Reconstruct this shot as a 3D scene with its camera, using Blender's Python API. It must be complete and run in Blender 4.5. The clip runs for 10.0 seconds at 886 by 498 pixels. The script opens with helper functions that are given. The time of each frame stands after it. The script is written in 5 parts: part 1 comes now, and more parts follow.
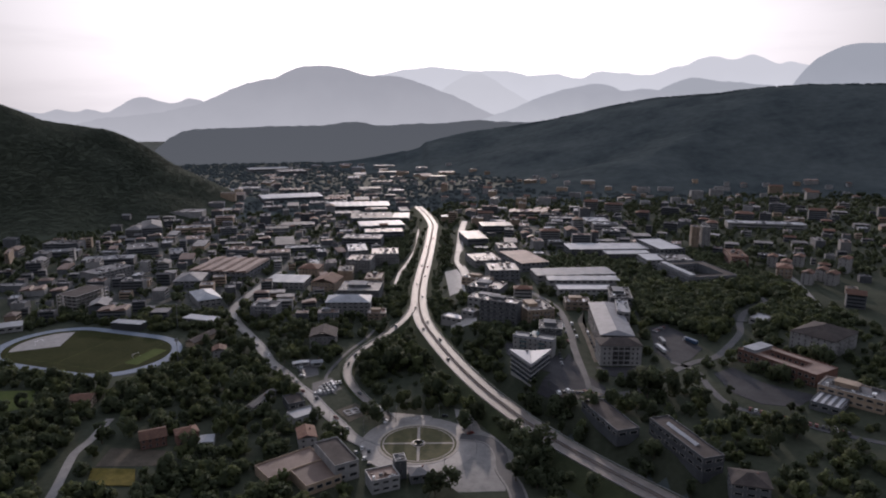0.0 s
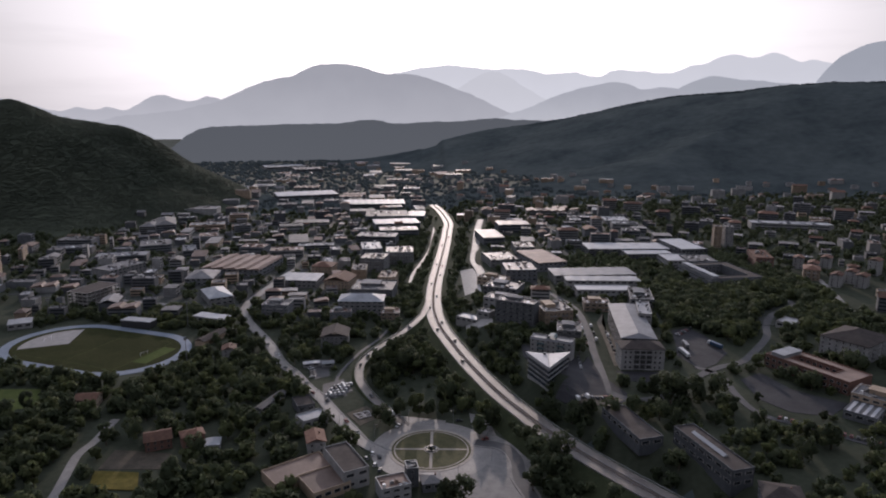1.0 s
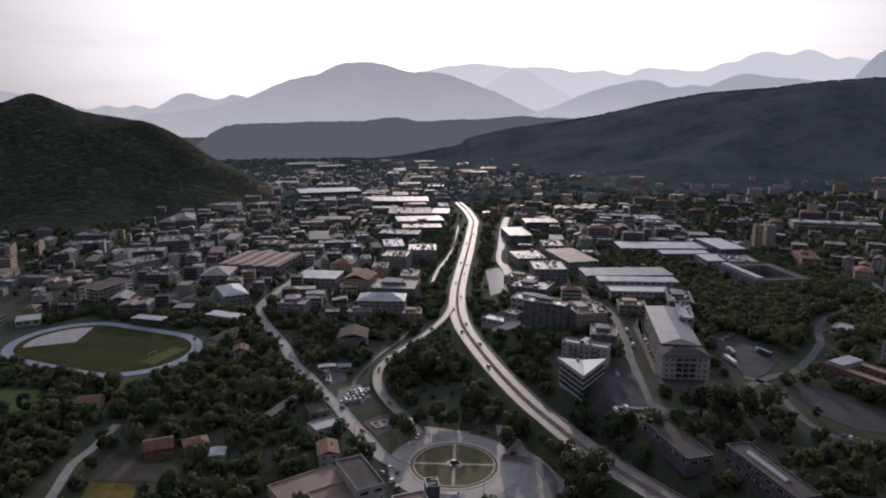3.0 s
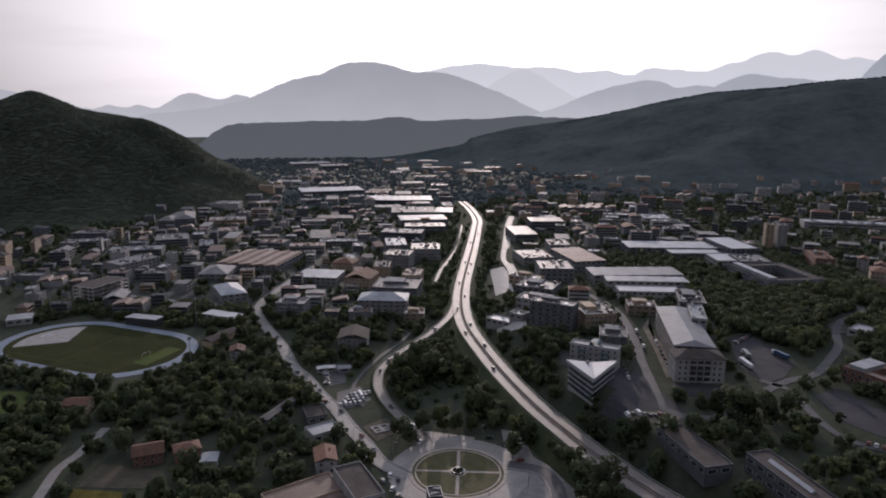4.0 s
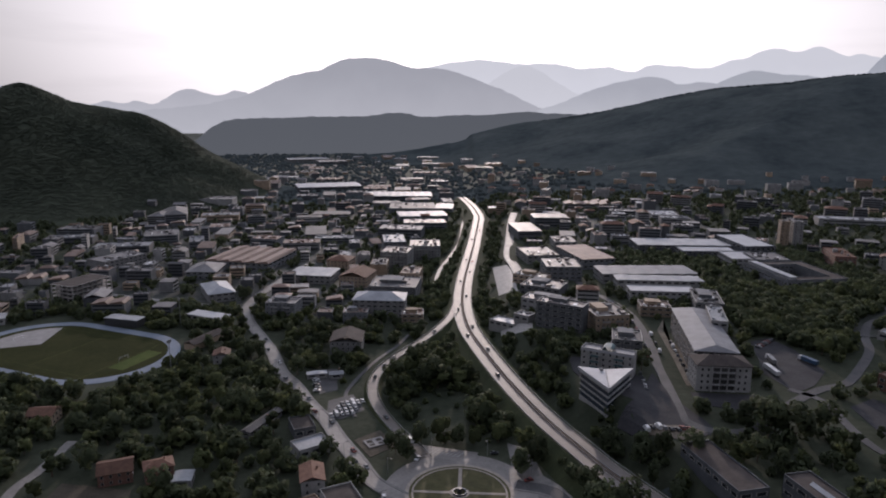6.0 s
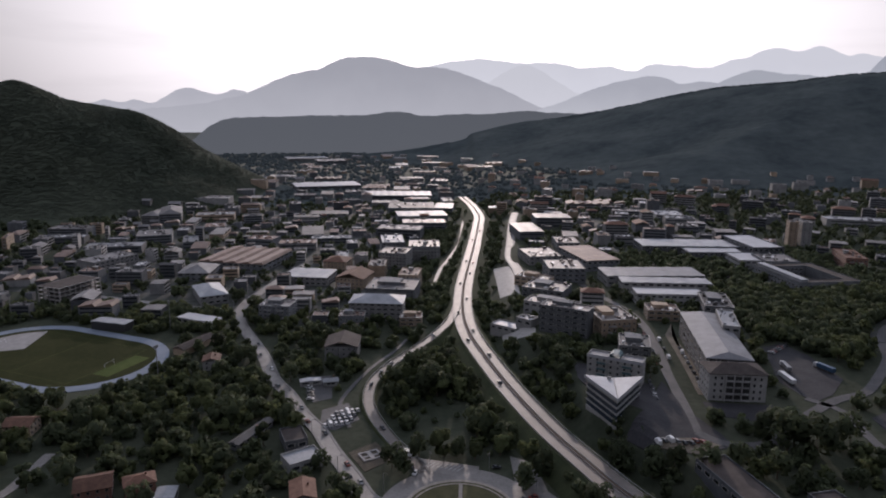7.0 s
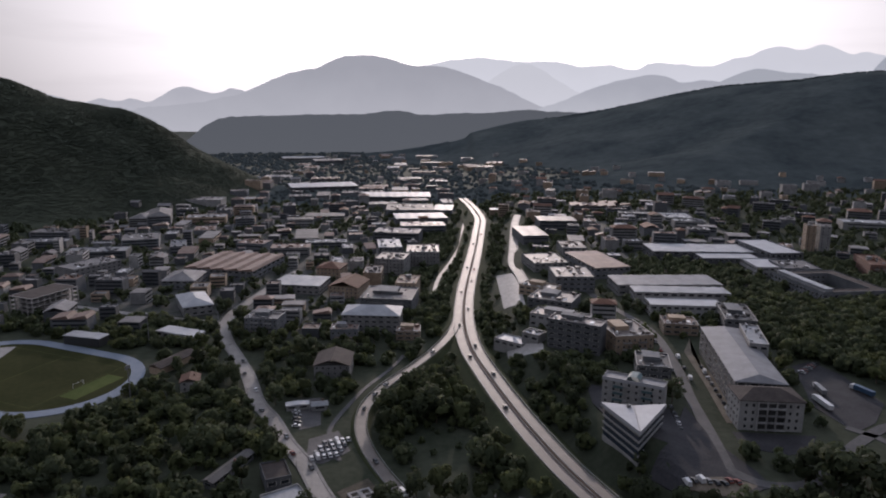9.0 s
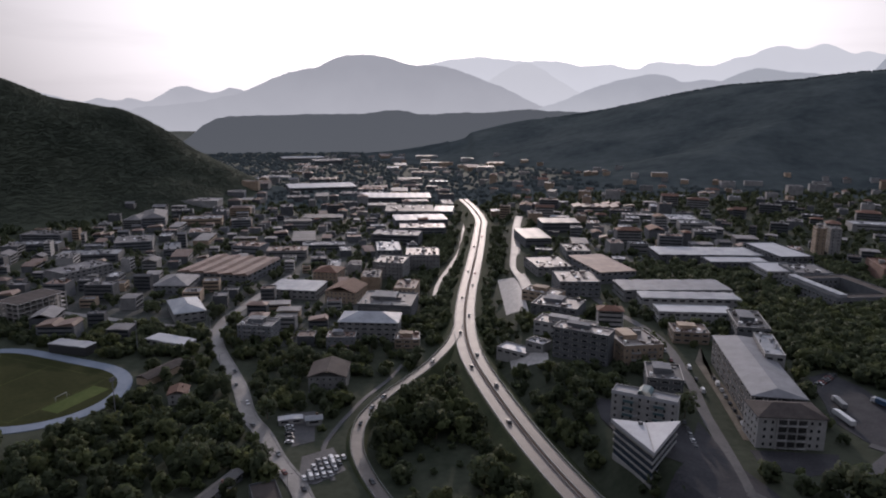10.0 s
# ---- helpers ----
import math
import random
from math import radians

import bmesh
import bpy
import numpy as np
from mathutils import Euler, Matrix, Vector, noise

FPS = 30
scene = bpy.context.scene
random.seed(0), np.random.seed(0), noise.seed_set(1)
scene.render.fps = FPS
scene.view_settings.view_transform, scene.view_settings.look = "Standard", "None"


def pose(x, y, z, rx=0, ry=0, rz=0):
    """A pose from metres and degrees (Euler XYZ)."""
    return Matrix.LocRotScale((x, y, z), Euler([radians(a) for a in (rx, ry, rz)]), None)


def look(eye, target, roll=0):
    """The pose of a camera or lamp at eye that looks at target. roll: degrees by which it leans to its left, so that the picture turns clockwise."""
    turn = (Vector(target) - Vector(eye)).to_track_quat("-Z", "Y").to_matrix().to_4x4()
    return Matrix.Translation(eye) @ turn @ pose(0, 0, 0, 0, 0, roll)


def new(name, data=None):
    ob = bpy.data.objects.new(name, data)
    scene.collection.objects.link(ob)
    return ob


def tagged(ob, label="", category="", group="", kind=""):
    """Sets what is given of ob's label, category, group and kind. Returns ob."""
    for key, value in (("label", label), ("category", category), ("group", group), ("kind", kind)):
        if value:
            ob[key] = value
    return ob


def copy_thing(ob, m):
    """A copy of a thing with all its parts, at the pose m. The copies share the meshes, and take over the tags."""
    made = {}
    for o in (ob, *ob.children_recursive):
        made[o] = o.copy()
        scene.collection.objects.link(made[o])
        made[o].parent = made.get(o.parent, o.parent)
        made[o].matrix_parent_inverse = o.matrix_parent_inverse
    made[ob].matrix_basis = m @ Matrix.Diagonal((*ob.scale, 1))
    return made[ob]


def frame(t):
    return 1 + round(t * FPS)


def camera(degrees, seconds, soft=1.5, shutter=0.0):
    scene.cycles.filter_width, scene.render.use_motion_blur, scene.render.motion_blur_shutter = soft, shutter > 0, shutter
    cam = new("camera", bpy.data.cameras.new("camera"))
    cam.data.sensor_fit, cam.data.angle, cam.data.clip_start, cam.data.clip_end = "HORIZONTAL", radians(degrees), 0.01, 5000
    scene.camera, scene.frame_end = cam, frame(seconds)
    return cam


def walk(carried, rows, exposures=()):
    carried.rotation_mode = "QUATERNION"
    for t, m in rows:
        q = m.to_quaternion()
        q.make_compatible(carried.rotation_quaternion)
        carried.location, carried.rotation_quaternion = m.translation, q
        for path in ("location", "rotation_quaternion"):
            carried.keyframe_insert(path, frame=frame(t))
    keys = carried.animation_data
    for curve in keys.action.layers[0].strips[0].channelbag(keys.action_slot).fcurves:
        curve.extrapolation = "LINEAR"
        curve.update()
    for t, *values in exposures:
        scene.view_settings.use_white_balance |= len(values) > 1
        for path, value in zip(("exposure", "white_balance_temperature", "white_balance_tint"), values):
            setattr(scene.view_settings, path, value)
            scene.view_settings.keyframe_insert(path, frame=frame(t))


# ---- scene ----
EXPOSURE = 0.28
cam = camera(66.0, 10.0, 2.0)
PATH = [
    (0, (-2.091, -44.48, 193.348), (-1.981, -42.526, 192.937), 0.2),
    (0.5, (-1.485, -36.943, 191.674), (-1.397, -34.988, 191.261), 0.3),
    (1, (-0.944, -29.304, 189.763), (-0.88, -27.349, 189.349), 0.3),
    (1.5, (-0.955, -21.671, 187.49), (-0.911, -19.715, 187.077), 0.3),
    (2, (-0.664, -13.527, 185.179), (-0.642, -11.571, 184.765), 0.3),
    (2.5, (-0.416, -4.962, 183.158), (-0.412, -3.005, 182.742), 0.3),
    (4, (-0.948, 19.801, 174.641), (-0.964, 21.758, 174.229), 0.4),
    (4.5, (-1.035, 27.833, 172.476), (-1.052, 29.79, 172.063), 0.5),
    (5, (-1.019, 36.331, 170.327), (-1.035, 38.287, 169.912), 0.5),
    (5.5, (-1.226, 44.511, 168.492), (-1.242, 46.467, 168.075), 0.5),
    (7, (-1.508, 71.396, 163.956), (-1.523, 73.352, 163.537), 0.6),
    (7.5, (-1.5, 80.505, 163.51), (-1.514, 82.46, 163.09), 0.6),
    (8, (-1.743, 89.989, 163.236), (-1.758, 91.944, 162.815), 0.6),
    (8.5, (-1.858, 98.865, 162.784), (-1.872, 100.82, 162.363), 0.6),
    (9, (-2.2, 108.105, 162.403), (-2.213, 110.06, 161.982), 0.6),
    (9.5, (-2.159, 117.213, 162.193), (-2.172, 119.168, 161.77), 0.6),
    (10, (-2.588, 126.237, 161.981), (-2.601, 128.192, 161.559), 0.6),
]
walk(cam, [(t, look(eye, aim, roll)) for t, eye, aim, roll in PATH], [(0, EXPOSURE, 5750, 17), (10, EXPOSURE, 5750, 17)])

# ---- world and sun ----
SUN_UP, SUN_SIDE = 13.0, 2.0          # degrees above the horizon, degrees to the right of straight ahead
world = bpy.data.worlds.new("sky")
scene.world = world
world.use_nodes = True
wn, wl = world.node_tree.nodes, world.node_tree.links
sky = wn.new("ShaderNodeTexSky")
sky.sky_type, sky.sun_disc = "NISHITA", False
sky.sun_elevation, sky.sun_rotation = radians(SUN_UP), radians(SUN_SIDE)
sky.air_density, sky.dust_density, sky.ozone_density = 1.0, 4.0, 1.0
pale = wn.new("ShaderNodeHueSaturation")      # the haze takes most colour out of the sky
pale.inputs["Saturation"].default_value, pale.inputs["Value"].default_value = 0.35, 0.15
wl.new(sky.outputs["Color"], pale.inputs["Color"])
# bright haze towards the sun, thinning out to the opposite side of the sky
way = wn.new("ShaderNodeTexCoord")
facing = wn.new("ShaderNodeVectorMath")
facing.operation = "DOT_PRODUCT"
facing.inputs[1].default_value = (math.sin(radians(SUN_SIDE)) * math.cos(radians(SUN_UP)), math.cos(radians(SUN_SIDE)) * math.cos(radians(SUN_UP)), math.sin(radians(SUN_UP)))
wl.new(way.outputs["Generated"], facing.inputs[0])
spread = wn.new("ShaderNodeMapRange")
spread.interpolation_type = "SMOOTHSTEP"
spread.inputs["From Min"].default_value, spread.inputs["From Max"].default_value = 0.7, 0.985
spread.inputs["To Min"].default_value, spread.inputs["To Max"].default_value = 0.35, 1.25
wl.new(facing.outputs["Value"], spread.inputs["Value"])
behind = wn.new("ShaderNodeMapRange")
behind.interpolation_type = "SMOOTHSTEP"
behind.inputs["From Min"].default_value, behind.inputs["From Max"].default_value = -0.7, 0.45
behind.inputs["To Min"].default_value, behind.inputs["To Max"].default_value = -0.14, 0.0
wl.new(facing.outputs["Value"], behind.inputs["Value"])
both = wn.new("ShaderNodeMath")
both.operation = "ADD"
wl.new(spread.outputs["Result"], both.inputs[0])
wl.new(behind.outputs["Result"], both.inputs[1])
haze = wn.new("ShaderNodeMix")
haze.data_type, haze.blend_type, haze.clamp_result, haze.clamp_factor = "RGBA", "ADD", False, False
# cream near the horizon, bluer overhead, with thin streaks of cloud
height = wn.new("ShaderNodeSeparateXYZ")
wl.new(way.outputs["Generated"], height.inputs[0])
rise_ = wn.new("ShaderNodeMapRange")
rise_.interpolation_type = "SMOOTHSTEP"
rise_.inputs["From Min"].default_value, rise_.inputs["From Max"].default_value = 0.14, 0.5
wl.new(height.outputs["Z"], rise_.inputs["Value"])
tint = wn.new("ShaderNodeMix")
tint.data_type = "RGBA"
tint.inputs["A"].default_value, tint.inputs["B"].default_value = (13.4, 12.0, 10.8, 1), (22.0, 22.2, 23.6, 1)
wl.new(rise_.outputs["Result"], tint.inputs["Factor"])
stretch = wn.new("ShaderNodeMapping")
stretch.inputs["Scale"].default_value = (2.2, 2.2, 16.0)
wl.new(way.outputs["Generated"], stretch.inputs["Vector"])
wisp = wn.new("ShaderNodeTexNoise")
wisp.inputs["Scale"].default_value, wisp.inputs["Detail"].default_value = 2.0, 5
wl.new(stretch.outputs["Vector"], wisp.inputs["Vector"])
thin_ = wn.new("ShaderNodeMapRange")
thin_.inputs["From Min"].default_value, thin_.inputs["From Max"].default_value = 0.5, 0.72
thin_.inputs["To Min"].default_value, thin_.inputs["To Max"].default_value = 1.0, 0.9
wl.new(wisp.outputs["Fac"], thin_.inputs["Value"])
veil = wn.new("ShaderNodeVectorMath")
veil.operation = "SCALE"
wl.new(tint.outputs["Result"], veil.inputs[0])
wl.new(thin_.outputs["Result"], veil.inputs["Scale"])
wl.new(veil.outputs["Vector"], haze.inputs["B"])
wl.new(both.outputs[0], haze.inputs["Factor"])
wl.new(pale.outputs["Color"], haze.inputs["A"])
wl.new(haze.outputs["Result"], wn["Background"].inputs["Color"])
wn["Background"].inputs["Strength"].default_value = 0.055
sun = new("sun", bpy.data.lights.new("sun", "SUN"))
sun.data.energy, sun.data.angle, sun.data.color = 1.85, radians(0.6), (1.0, 0.8, 0.62)
sun.matrix_world = look((0, 0, 0), (-math.sin(radians(SUN_SIDE)), -math.cos(radians(SUN_SIDE)), -math.tan(radians(SUN_UP))))

# ---- materials ----


def mat(name, dark, light, scale=1.0, rough=0.8, bump=0.0, fine=12.0, metal=0.0, vary=0.0, mid=0.5, spec=0.5, through_light=0.0):
    """Two colours mixed by noise at two scales, with relief; vary shifts the brightness from object to object."""
    m = bpy.data.materials.new(name)
    m.use_nodes = True
    n, l = m.node_tree.nodes, m.node_tree.links
    b = n["Principled BSDF"]
    tc = n.new("ShaderNodeTexCoord")
    big = n.new("ShaderNodeTexNoise")
    big.inputs["Scale"].default_value, big.inputs["Detail"].default_value, big.inputs["Roughness"].default_value = scale, 6, 0.65
    small = n.new("ShaderNodeTexNoise")
    small.inputs["Scale"].default_value, small.inputs["Detail"].default_value = scale * fine, 4
    l.new(tc.outputs["Object"], big.inputs["Vector"])
    l.new(tc.outputs["Object"], small.inputs["Vector"])
    add = n.new("ShaderNodeMath")
    add.operation = "MULTIPLY_ADD"
    l.new(small.outputs["Fac"], add.inputs[0])
    add.inputs[1].default_value = 0.45
    l.new(big.outputs["Fac"], add.inputs[2])
    ramp = n.new("ShaderNodeValToRGB")
    ramp.color_ramp.elements[0].position, ramp.color_ramp.elements[1].position = mid + 0.02, mid + 0.42
    ramp.color_ramp.elements[0].color, ramp.color_ramp.elements[1].color = (*dark, 1), (*light, 1)
    l.new(add.outputs[0], ramp.inputs["Fac"])
    out = ramp.outputs["Color"]
    if vary:
        info = n.new("ShaderNodeObjectInfo")
        span = n.new("ShaderNodeMapRange")
        span.inputs["To Min"].default_value, span.inputs["To Max"].default_value = 1 - vary, 1 + vary
        l.new(info.outputs["Random"], span.inputs["Value"])
        hsv = n.new("ShaderNodeHueSaturation")
        l.new(span.outputs["Result"], hsv.inputs["Value"])
        l.new(out, hsv.inputs["Color"])
        out = hsv.outputs["Color"]
    l.new(out, b.inputs["Base Color"])
    b.inputs["Roughness"].default_value, b.inputs["Metallic"].default_value = rough, metal
    b.inputs["Specular IOR Level"].default_value = spec
    if bump:
        bp = n.new("ShaderNodeBump")
        bp.inputs["Strength"].default_value, bp.inputs["Distance"].default_value = 0.6, bump
        l.new(small.outputs["Fac"], bp.inputs["Height"])
        l.new(bp.outputs["Normal"], b.inputs["Normal"])
    if through_light:
        thin = n.new("ShaderNodeBsdfTranslucent")
        l.new(out, thin.inputs["Color"])
        mix = n.new("ShaderNodeMixShader")
        mix.inputs["Fac"].default_value = through_light
        l.new(b.outputs[0], mix.inputs[1])
        l.new(thin.outputs[0], mix.inputs[2])
        l.new(mix.outputs[0], n["Material Output"].inputs["Surface"])
    return m


M = {
    "ground": mat("ground_earth_and_grass", (0.026, 0.032, 0.021), (0.055, 0.06, 0.042), 0.02, 0.95, 0.3, 14, spec=0.05),
    "asphalt": mat("worn_asphalt", (0.072, 0.06, 0.052), (0.125, 0.106, 0.092), 0.1, 0.62, 0.006, 14, spec=0.34),
    "street": mat("street_asphalt", (0.04, 0.04, 0.043), (0.085, 0.082, 0.082), 0.05, 0.75, 0.006, 14, spec=0.2),
    "concrete": mat("concrete", (0.22, 0.21, 0.20), (0.38, 0.36, 0.34), 0.3, 0.75, 0.01, 10, vary=0.15),
    "pale_asphalt": mat("pale_worn_asphalt", (0.11, 0.102, 0.095), (0.22, 0.205, 0.19), 0.06, 0.66, 0.006, 14, spec=0.35),
    "pavement": mat("grey_pavement", (0.10, 0.098, 0.095), (0.19, 0.18, 0.17), 0.2, 0.75, 0.006, 12, spec=0.3),
    "line": mat("worn_road_paint", (0.16, 0.155, 0.15), (0.34, 0.33, 0.32), 0.5, 0.7, spec=0.2),
    "steel": mat("dull_galvanised_steel", (0.14, 0.14, 0.145), (0.22, 0.22, 0.22), 0.6, 0.7, spec=0.2),
    "verge": mat("verge_grass", (0.026, 0.033, 0.018), (0.052, 0.059, 0.03), 0.08, 0.9, 0.15, 14, spec=0.05),
    "track": mat("blue_running_track", (0.11, 0.135, 0.178), (0.17, 0.20, 0.248), 0.06, 0.75, 0.01, spec=0.25),
    "turf": mat("sports_turf", (0.024, 0.027, 0.011), (0.04, 0.042, 0.018), 0.03, 1.0, 0.03, spec=0.02),
    "turf_pale": mat("pale_worn_turf", (0.055, 0.072, 0.024), (0.085, 0.10, 0.036), 0.15, 1.0, 0.03, spec=0.02),
    "sand": mat("pale_cinder", (0.19, 0.182, 0.178), (0.28, 0.268, 0.26), 0.2, 0.8, 0.02, spec=0.2),
    "straw": mat("ripe_yellow_crop", (0.07, 0.06, 0.016), (0.14, 0.112, 0.03), 0.25, 0.9, 0.2, 10, spec=0.05),
    "soil": mat("bare_soil", (0.045, 0.04, 0.03), (0.095, 0.08, 0.062), 0.15, 0.9, 0.08, 10, spec=0.1),
    "leaf": mat("foliage", (0.042, 0.053, 0.031), (0.088, 0.104, 0.055), 0.2, 0.8, 0.0, 6, vary=0.3, spec=0.12, through_light=0.5),
    "leaf_pale": mat("pale_foliage", (0.062, 0.076, 0.034), (0.12, 0.136, 0.062), 0.2, 0.8, 0.0, 6, vary=0.3, spec=0.12, through_light=0.5),
    "forest": mat("forest_canopy", (0.034, 0.041, 0.03), (0.062, 0.070, 0.05), 0.008, 0.95, 0.0, 10, spec=0.03),
    # bluish haze and the shade between crowns are put into this colour
    "forest_mid": mat("hazed_woodland", (0.043, 0.053, 0.056), (0.082, 0.095, 0.094), 0.007, 1.0, 0.0, 7, spec=0.0),
    # asphalt darkened in its colour for the shade cast by buildings
    "yard": mat("shade_dark_asphalt", (0.022, 0.022, 0.026), (0.05, 0.049, 0.052), 0.06, 0.85, 0.006, 14, spec=0.12),
    "town_ground": mat("town_yards_and_gardens", (0.022, 0.027, 0.019), (0.085, 0.085, 0.084), 0.035, 0.85, 0.05, 9, mid=0.56, spec=0.15),
    "lawn": mat("dry_lawn", (0.045, 0.045, 0.02), (0.085, 0.078, 0.035), 0.2, 0.9, 0.02, spec=0.2),
    "tan": mat("tan_stone_kerb", (0.20, 0.17, 0.14), (0.32, 0.28, 0.24), 0.4, 0.8, 0.005),
    "rubber": mat("black_rubber", (0.015, 0.015, 0.015), (0.03, 0.03, 0.03), 2.0, 0.8),
    "car_white": mat("white_car_paint", (0.42, 0.42, 0.42), (0.55, 0.55, 0.55), 0.5, 0.45, spec=0.3),
    "car_dark": mat("dark_car_paint", (0.02, 0.022, 0.025), (0.04, 0.042, 0.046), 0.5, 0.5, spec=0.3),
    "car_grey": mat("silver_car_paint", (0.12, 0.125, 0.13), (0.2, 0.205, 0.21), 0.5, 0.5, spec=0.3),
    "car_red": mat("dull_red_car_paint", (0.12, 0.025, 0.018), (0.18, 0.04, 0.03), 0.5, 0.5, spec=0.3),
    "bark": mat("bark", (0.05, 0.035, 0.025), (0.12, 0.09, 0.06), 2.0, 0.9),
    "plaster": mat("pale_plaster", (0.145, 0.145, 0.146), (0.275, 0.272, 0.268), 0.15, 0.85, 0.005, 12, vary=0.35),
    "plaster_warm": mat("ochre_plaster", (0.20, 0.15, 0.105), (0.33, 0.255, 0.185), 0.15, 0.85, 0.005, 12, vary=0.3),
    "plaster_grey": mat("grey_render", (0.066, 0.071, 0.079), (0.135, 0.14, 0.149), 0.15, 0.85, 0.005, 12, vary=0.35),
    "clad": mat("dark_blue_grey_cladding", (0.04, 0.044, 0.052), (0.085, 0.09, 0.1), 0.2, 0.6, 0.005, 12, vary=0.1),
    "brick": mat("brick_red_wall", (0.11, 0.057, 0.043), (0.18, 0.098, 0.074), 0.3, 0.85, 0.01, 12, vary=0.2),
    "tile": mat("terracotta_tiles", (0.085, 0.047, 0.034), (0.165, 0.092, 0.064), 0.4, 0.8, 0.04, 10, vary=0.3, spec=0.15),
    "flat": mat("grey_flat_roof", (0.075, 0.073, 0.075), (0.165, 0.158, 0.157), 0.08, 0.7, 0.01, 14, vary=0.45, spec=0.25),
    "flat_warm": mat("reddish_flat_roof", (0.12, 0.083, 0.066), (0.21, 0.15, 0.122), 0.08, 0.7, 0.01, 14, vary=0.4, spec=0.25),
    "sheet": mat("pale_metal_roof_sheet", (0.15, 0.156, 0.167), (0.27, 0.276, 0.288), 0.08, 0.62, 0.01, 14, vary=0.45, spec=0.25),
    "plaster_pale": mat("cream_plaster", (0.20, 0.196, 0.19), (0.30, 0.293, 0.285), 0.15, 0.85, 0.005, 12, vary=0.1),
    "brown_roof": mat("dark_brown_roof", (0.038, 0.032, 0.03), (0.078, 0.066, 0.06), 0.15, 0.85, 0.03, 12, vary=0.1, spec=0.1),
    "grey_sheet": mat("grey_roof_sheeting", (0.13, 0.13, 0.138), (0.21, 0.21, 0.22), 0.1, 0.65, 0.01, 14, spec=0.25),
    "white_roof": mat("white_roof_sheet", (0.28, 0.285, 0.30), (0.38, 0.385, 0.40), 0.1, 0.6, 0.005, 14, spec=0.25),
    "sandy": mat("trodden_sandy_earth", (0.085, 0.072, 0.056), (0.16, 0.138, 0.11), 0.12, 0.9, 0.04, 12, spec=0.1),
    "teal": mat("teal_painted_panel", (0.05, 0.09, 0.10), (0.09, 0.14, 0.15), 0.5, 0.6, spec=0.3),
    "lorry_blue": mat("blue_lorry_paint", (0.03, 0.06, 0.11), (0.05, 0.09, 0.15), 0.5, 0.5, spec=0.3),
    # dry fields, their colour lightened to stand in for haze over the valley
    "farmland": mat("hazed_dry_fields", (0.085, 0.09, 0.07), (0.16, 0.155, 0.125), 0.006, 0.95, 0.0, 10, spec=0.02),
    "blue_glass": mat("blue_tinted_glazing", (0.018, 0.026, 0.04), (0.032, 0.044, 0.062), 0.5, 0.2),
    "bright_roof": mat("smooth_pale_roofing", (0.12, 0.104, 0.093), (0.21, 0.182, 0.165), 0.08, 0.6, 0.01, 14, vary=0.3, spec=0.36),
    "median": mat("dry_reddish_median_grass", (0.085, 0.06, 0.045), (0.135, 0.098, 0.074), 0.3, 0.9, 0.03, 12, spec=0.05),
    "glass": mat("dark_window_glass", (0.015, 0.018, 0.022), (0.03, 0.034, 0.04), 0.5, 0.12),
    "dark": mat("dark_metal", (0.02, 0.02, 0.022), (0.05, 0.05, 0.05), 1.0, 0.5),
    "white": mat("white_paint", (0.6, 0.6, 0.6), (0.8, 0.8, 0.79), 0.3, 0.5, vary=0.08),
}


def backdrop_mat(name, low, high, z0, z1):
    """Hazy distance: glowing, with haze painted into the colour from valley mist to crest."""
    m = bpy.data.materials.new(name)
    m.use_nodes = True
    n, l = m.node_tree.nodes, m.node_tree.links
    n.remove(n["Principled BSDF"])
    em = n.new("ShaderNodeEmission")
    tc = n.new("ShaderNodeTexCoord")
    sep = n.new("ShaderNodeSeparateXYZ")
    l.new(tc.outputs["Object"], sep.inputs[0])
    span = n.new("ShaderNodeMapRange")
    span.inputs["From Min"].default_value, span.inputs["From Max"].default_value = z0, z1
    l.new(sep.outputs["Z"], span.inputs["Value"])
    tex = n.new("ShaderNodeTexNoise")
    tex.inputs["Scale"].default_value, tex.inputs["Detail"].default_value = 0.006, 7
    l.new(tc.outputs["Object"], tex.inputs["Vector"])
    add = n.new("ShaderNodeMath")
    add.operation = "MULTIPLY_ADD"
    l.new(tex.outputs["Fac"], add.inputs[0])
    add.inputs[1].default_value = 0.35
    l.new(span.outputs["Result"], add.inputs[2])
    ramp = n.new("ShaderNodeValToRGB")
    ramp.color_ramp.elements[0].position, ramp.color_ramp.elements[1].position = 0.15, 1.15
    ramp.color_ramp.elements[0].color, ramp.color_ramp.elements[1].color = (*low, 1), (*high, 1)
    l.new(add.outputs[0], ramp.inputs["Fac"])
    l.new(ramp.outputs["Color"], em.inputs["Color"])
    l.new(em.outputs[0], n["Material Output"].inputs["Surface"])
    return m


# ---- mesh helpers ----


def mesh_of(name, verts, faces, material, smooth_faces=False):
    me = bpy.data.meshes.new(name)
    me.from_pydata(verts, [], faces)
    me.materials.append(material)
    if smooth_faces:
        me.polygons.foreach_set("use_smooth", [True] * len(me.polygons))
    me.update()
    return me


def part(name, me, parent, label="", m=None):
    ob = new(name, me)
    ob.parent = parent
    if m is not None:
        ob.matrix_basis = m
    if label:
        tagged(ob, label)
    return ob


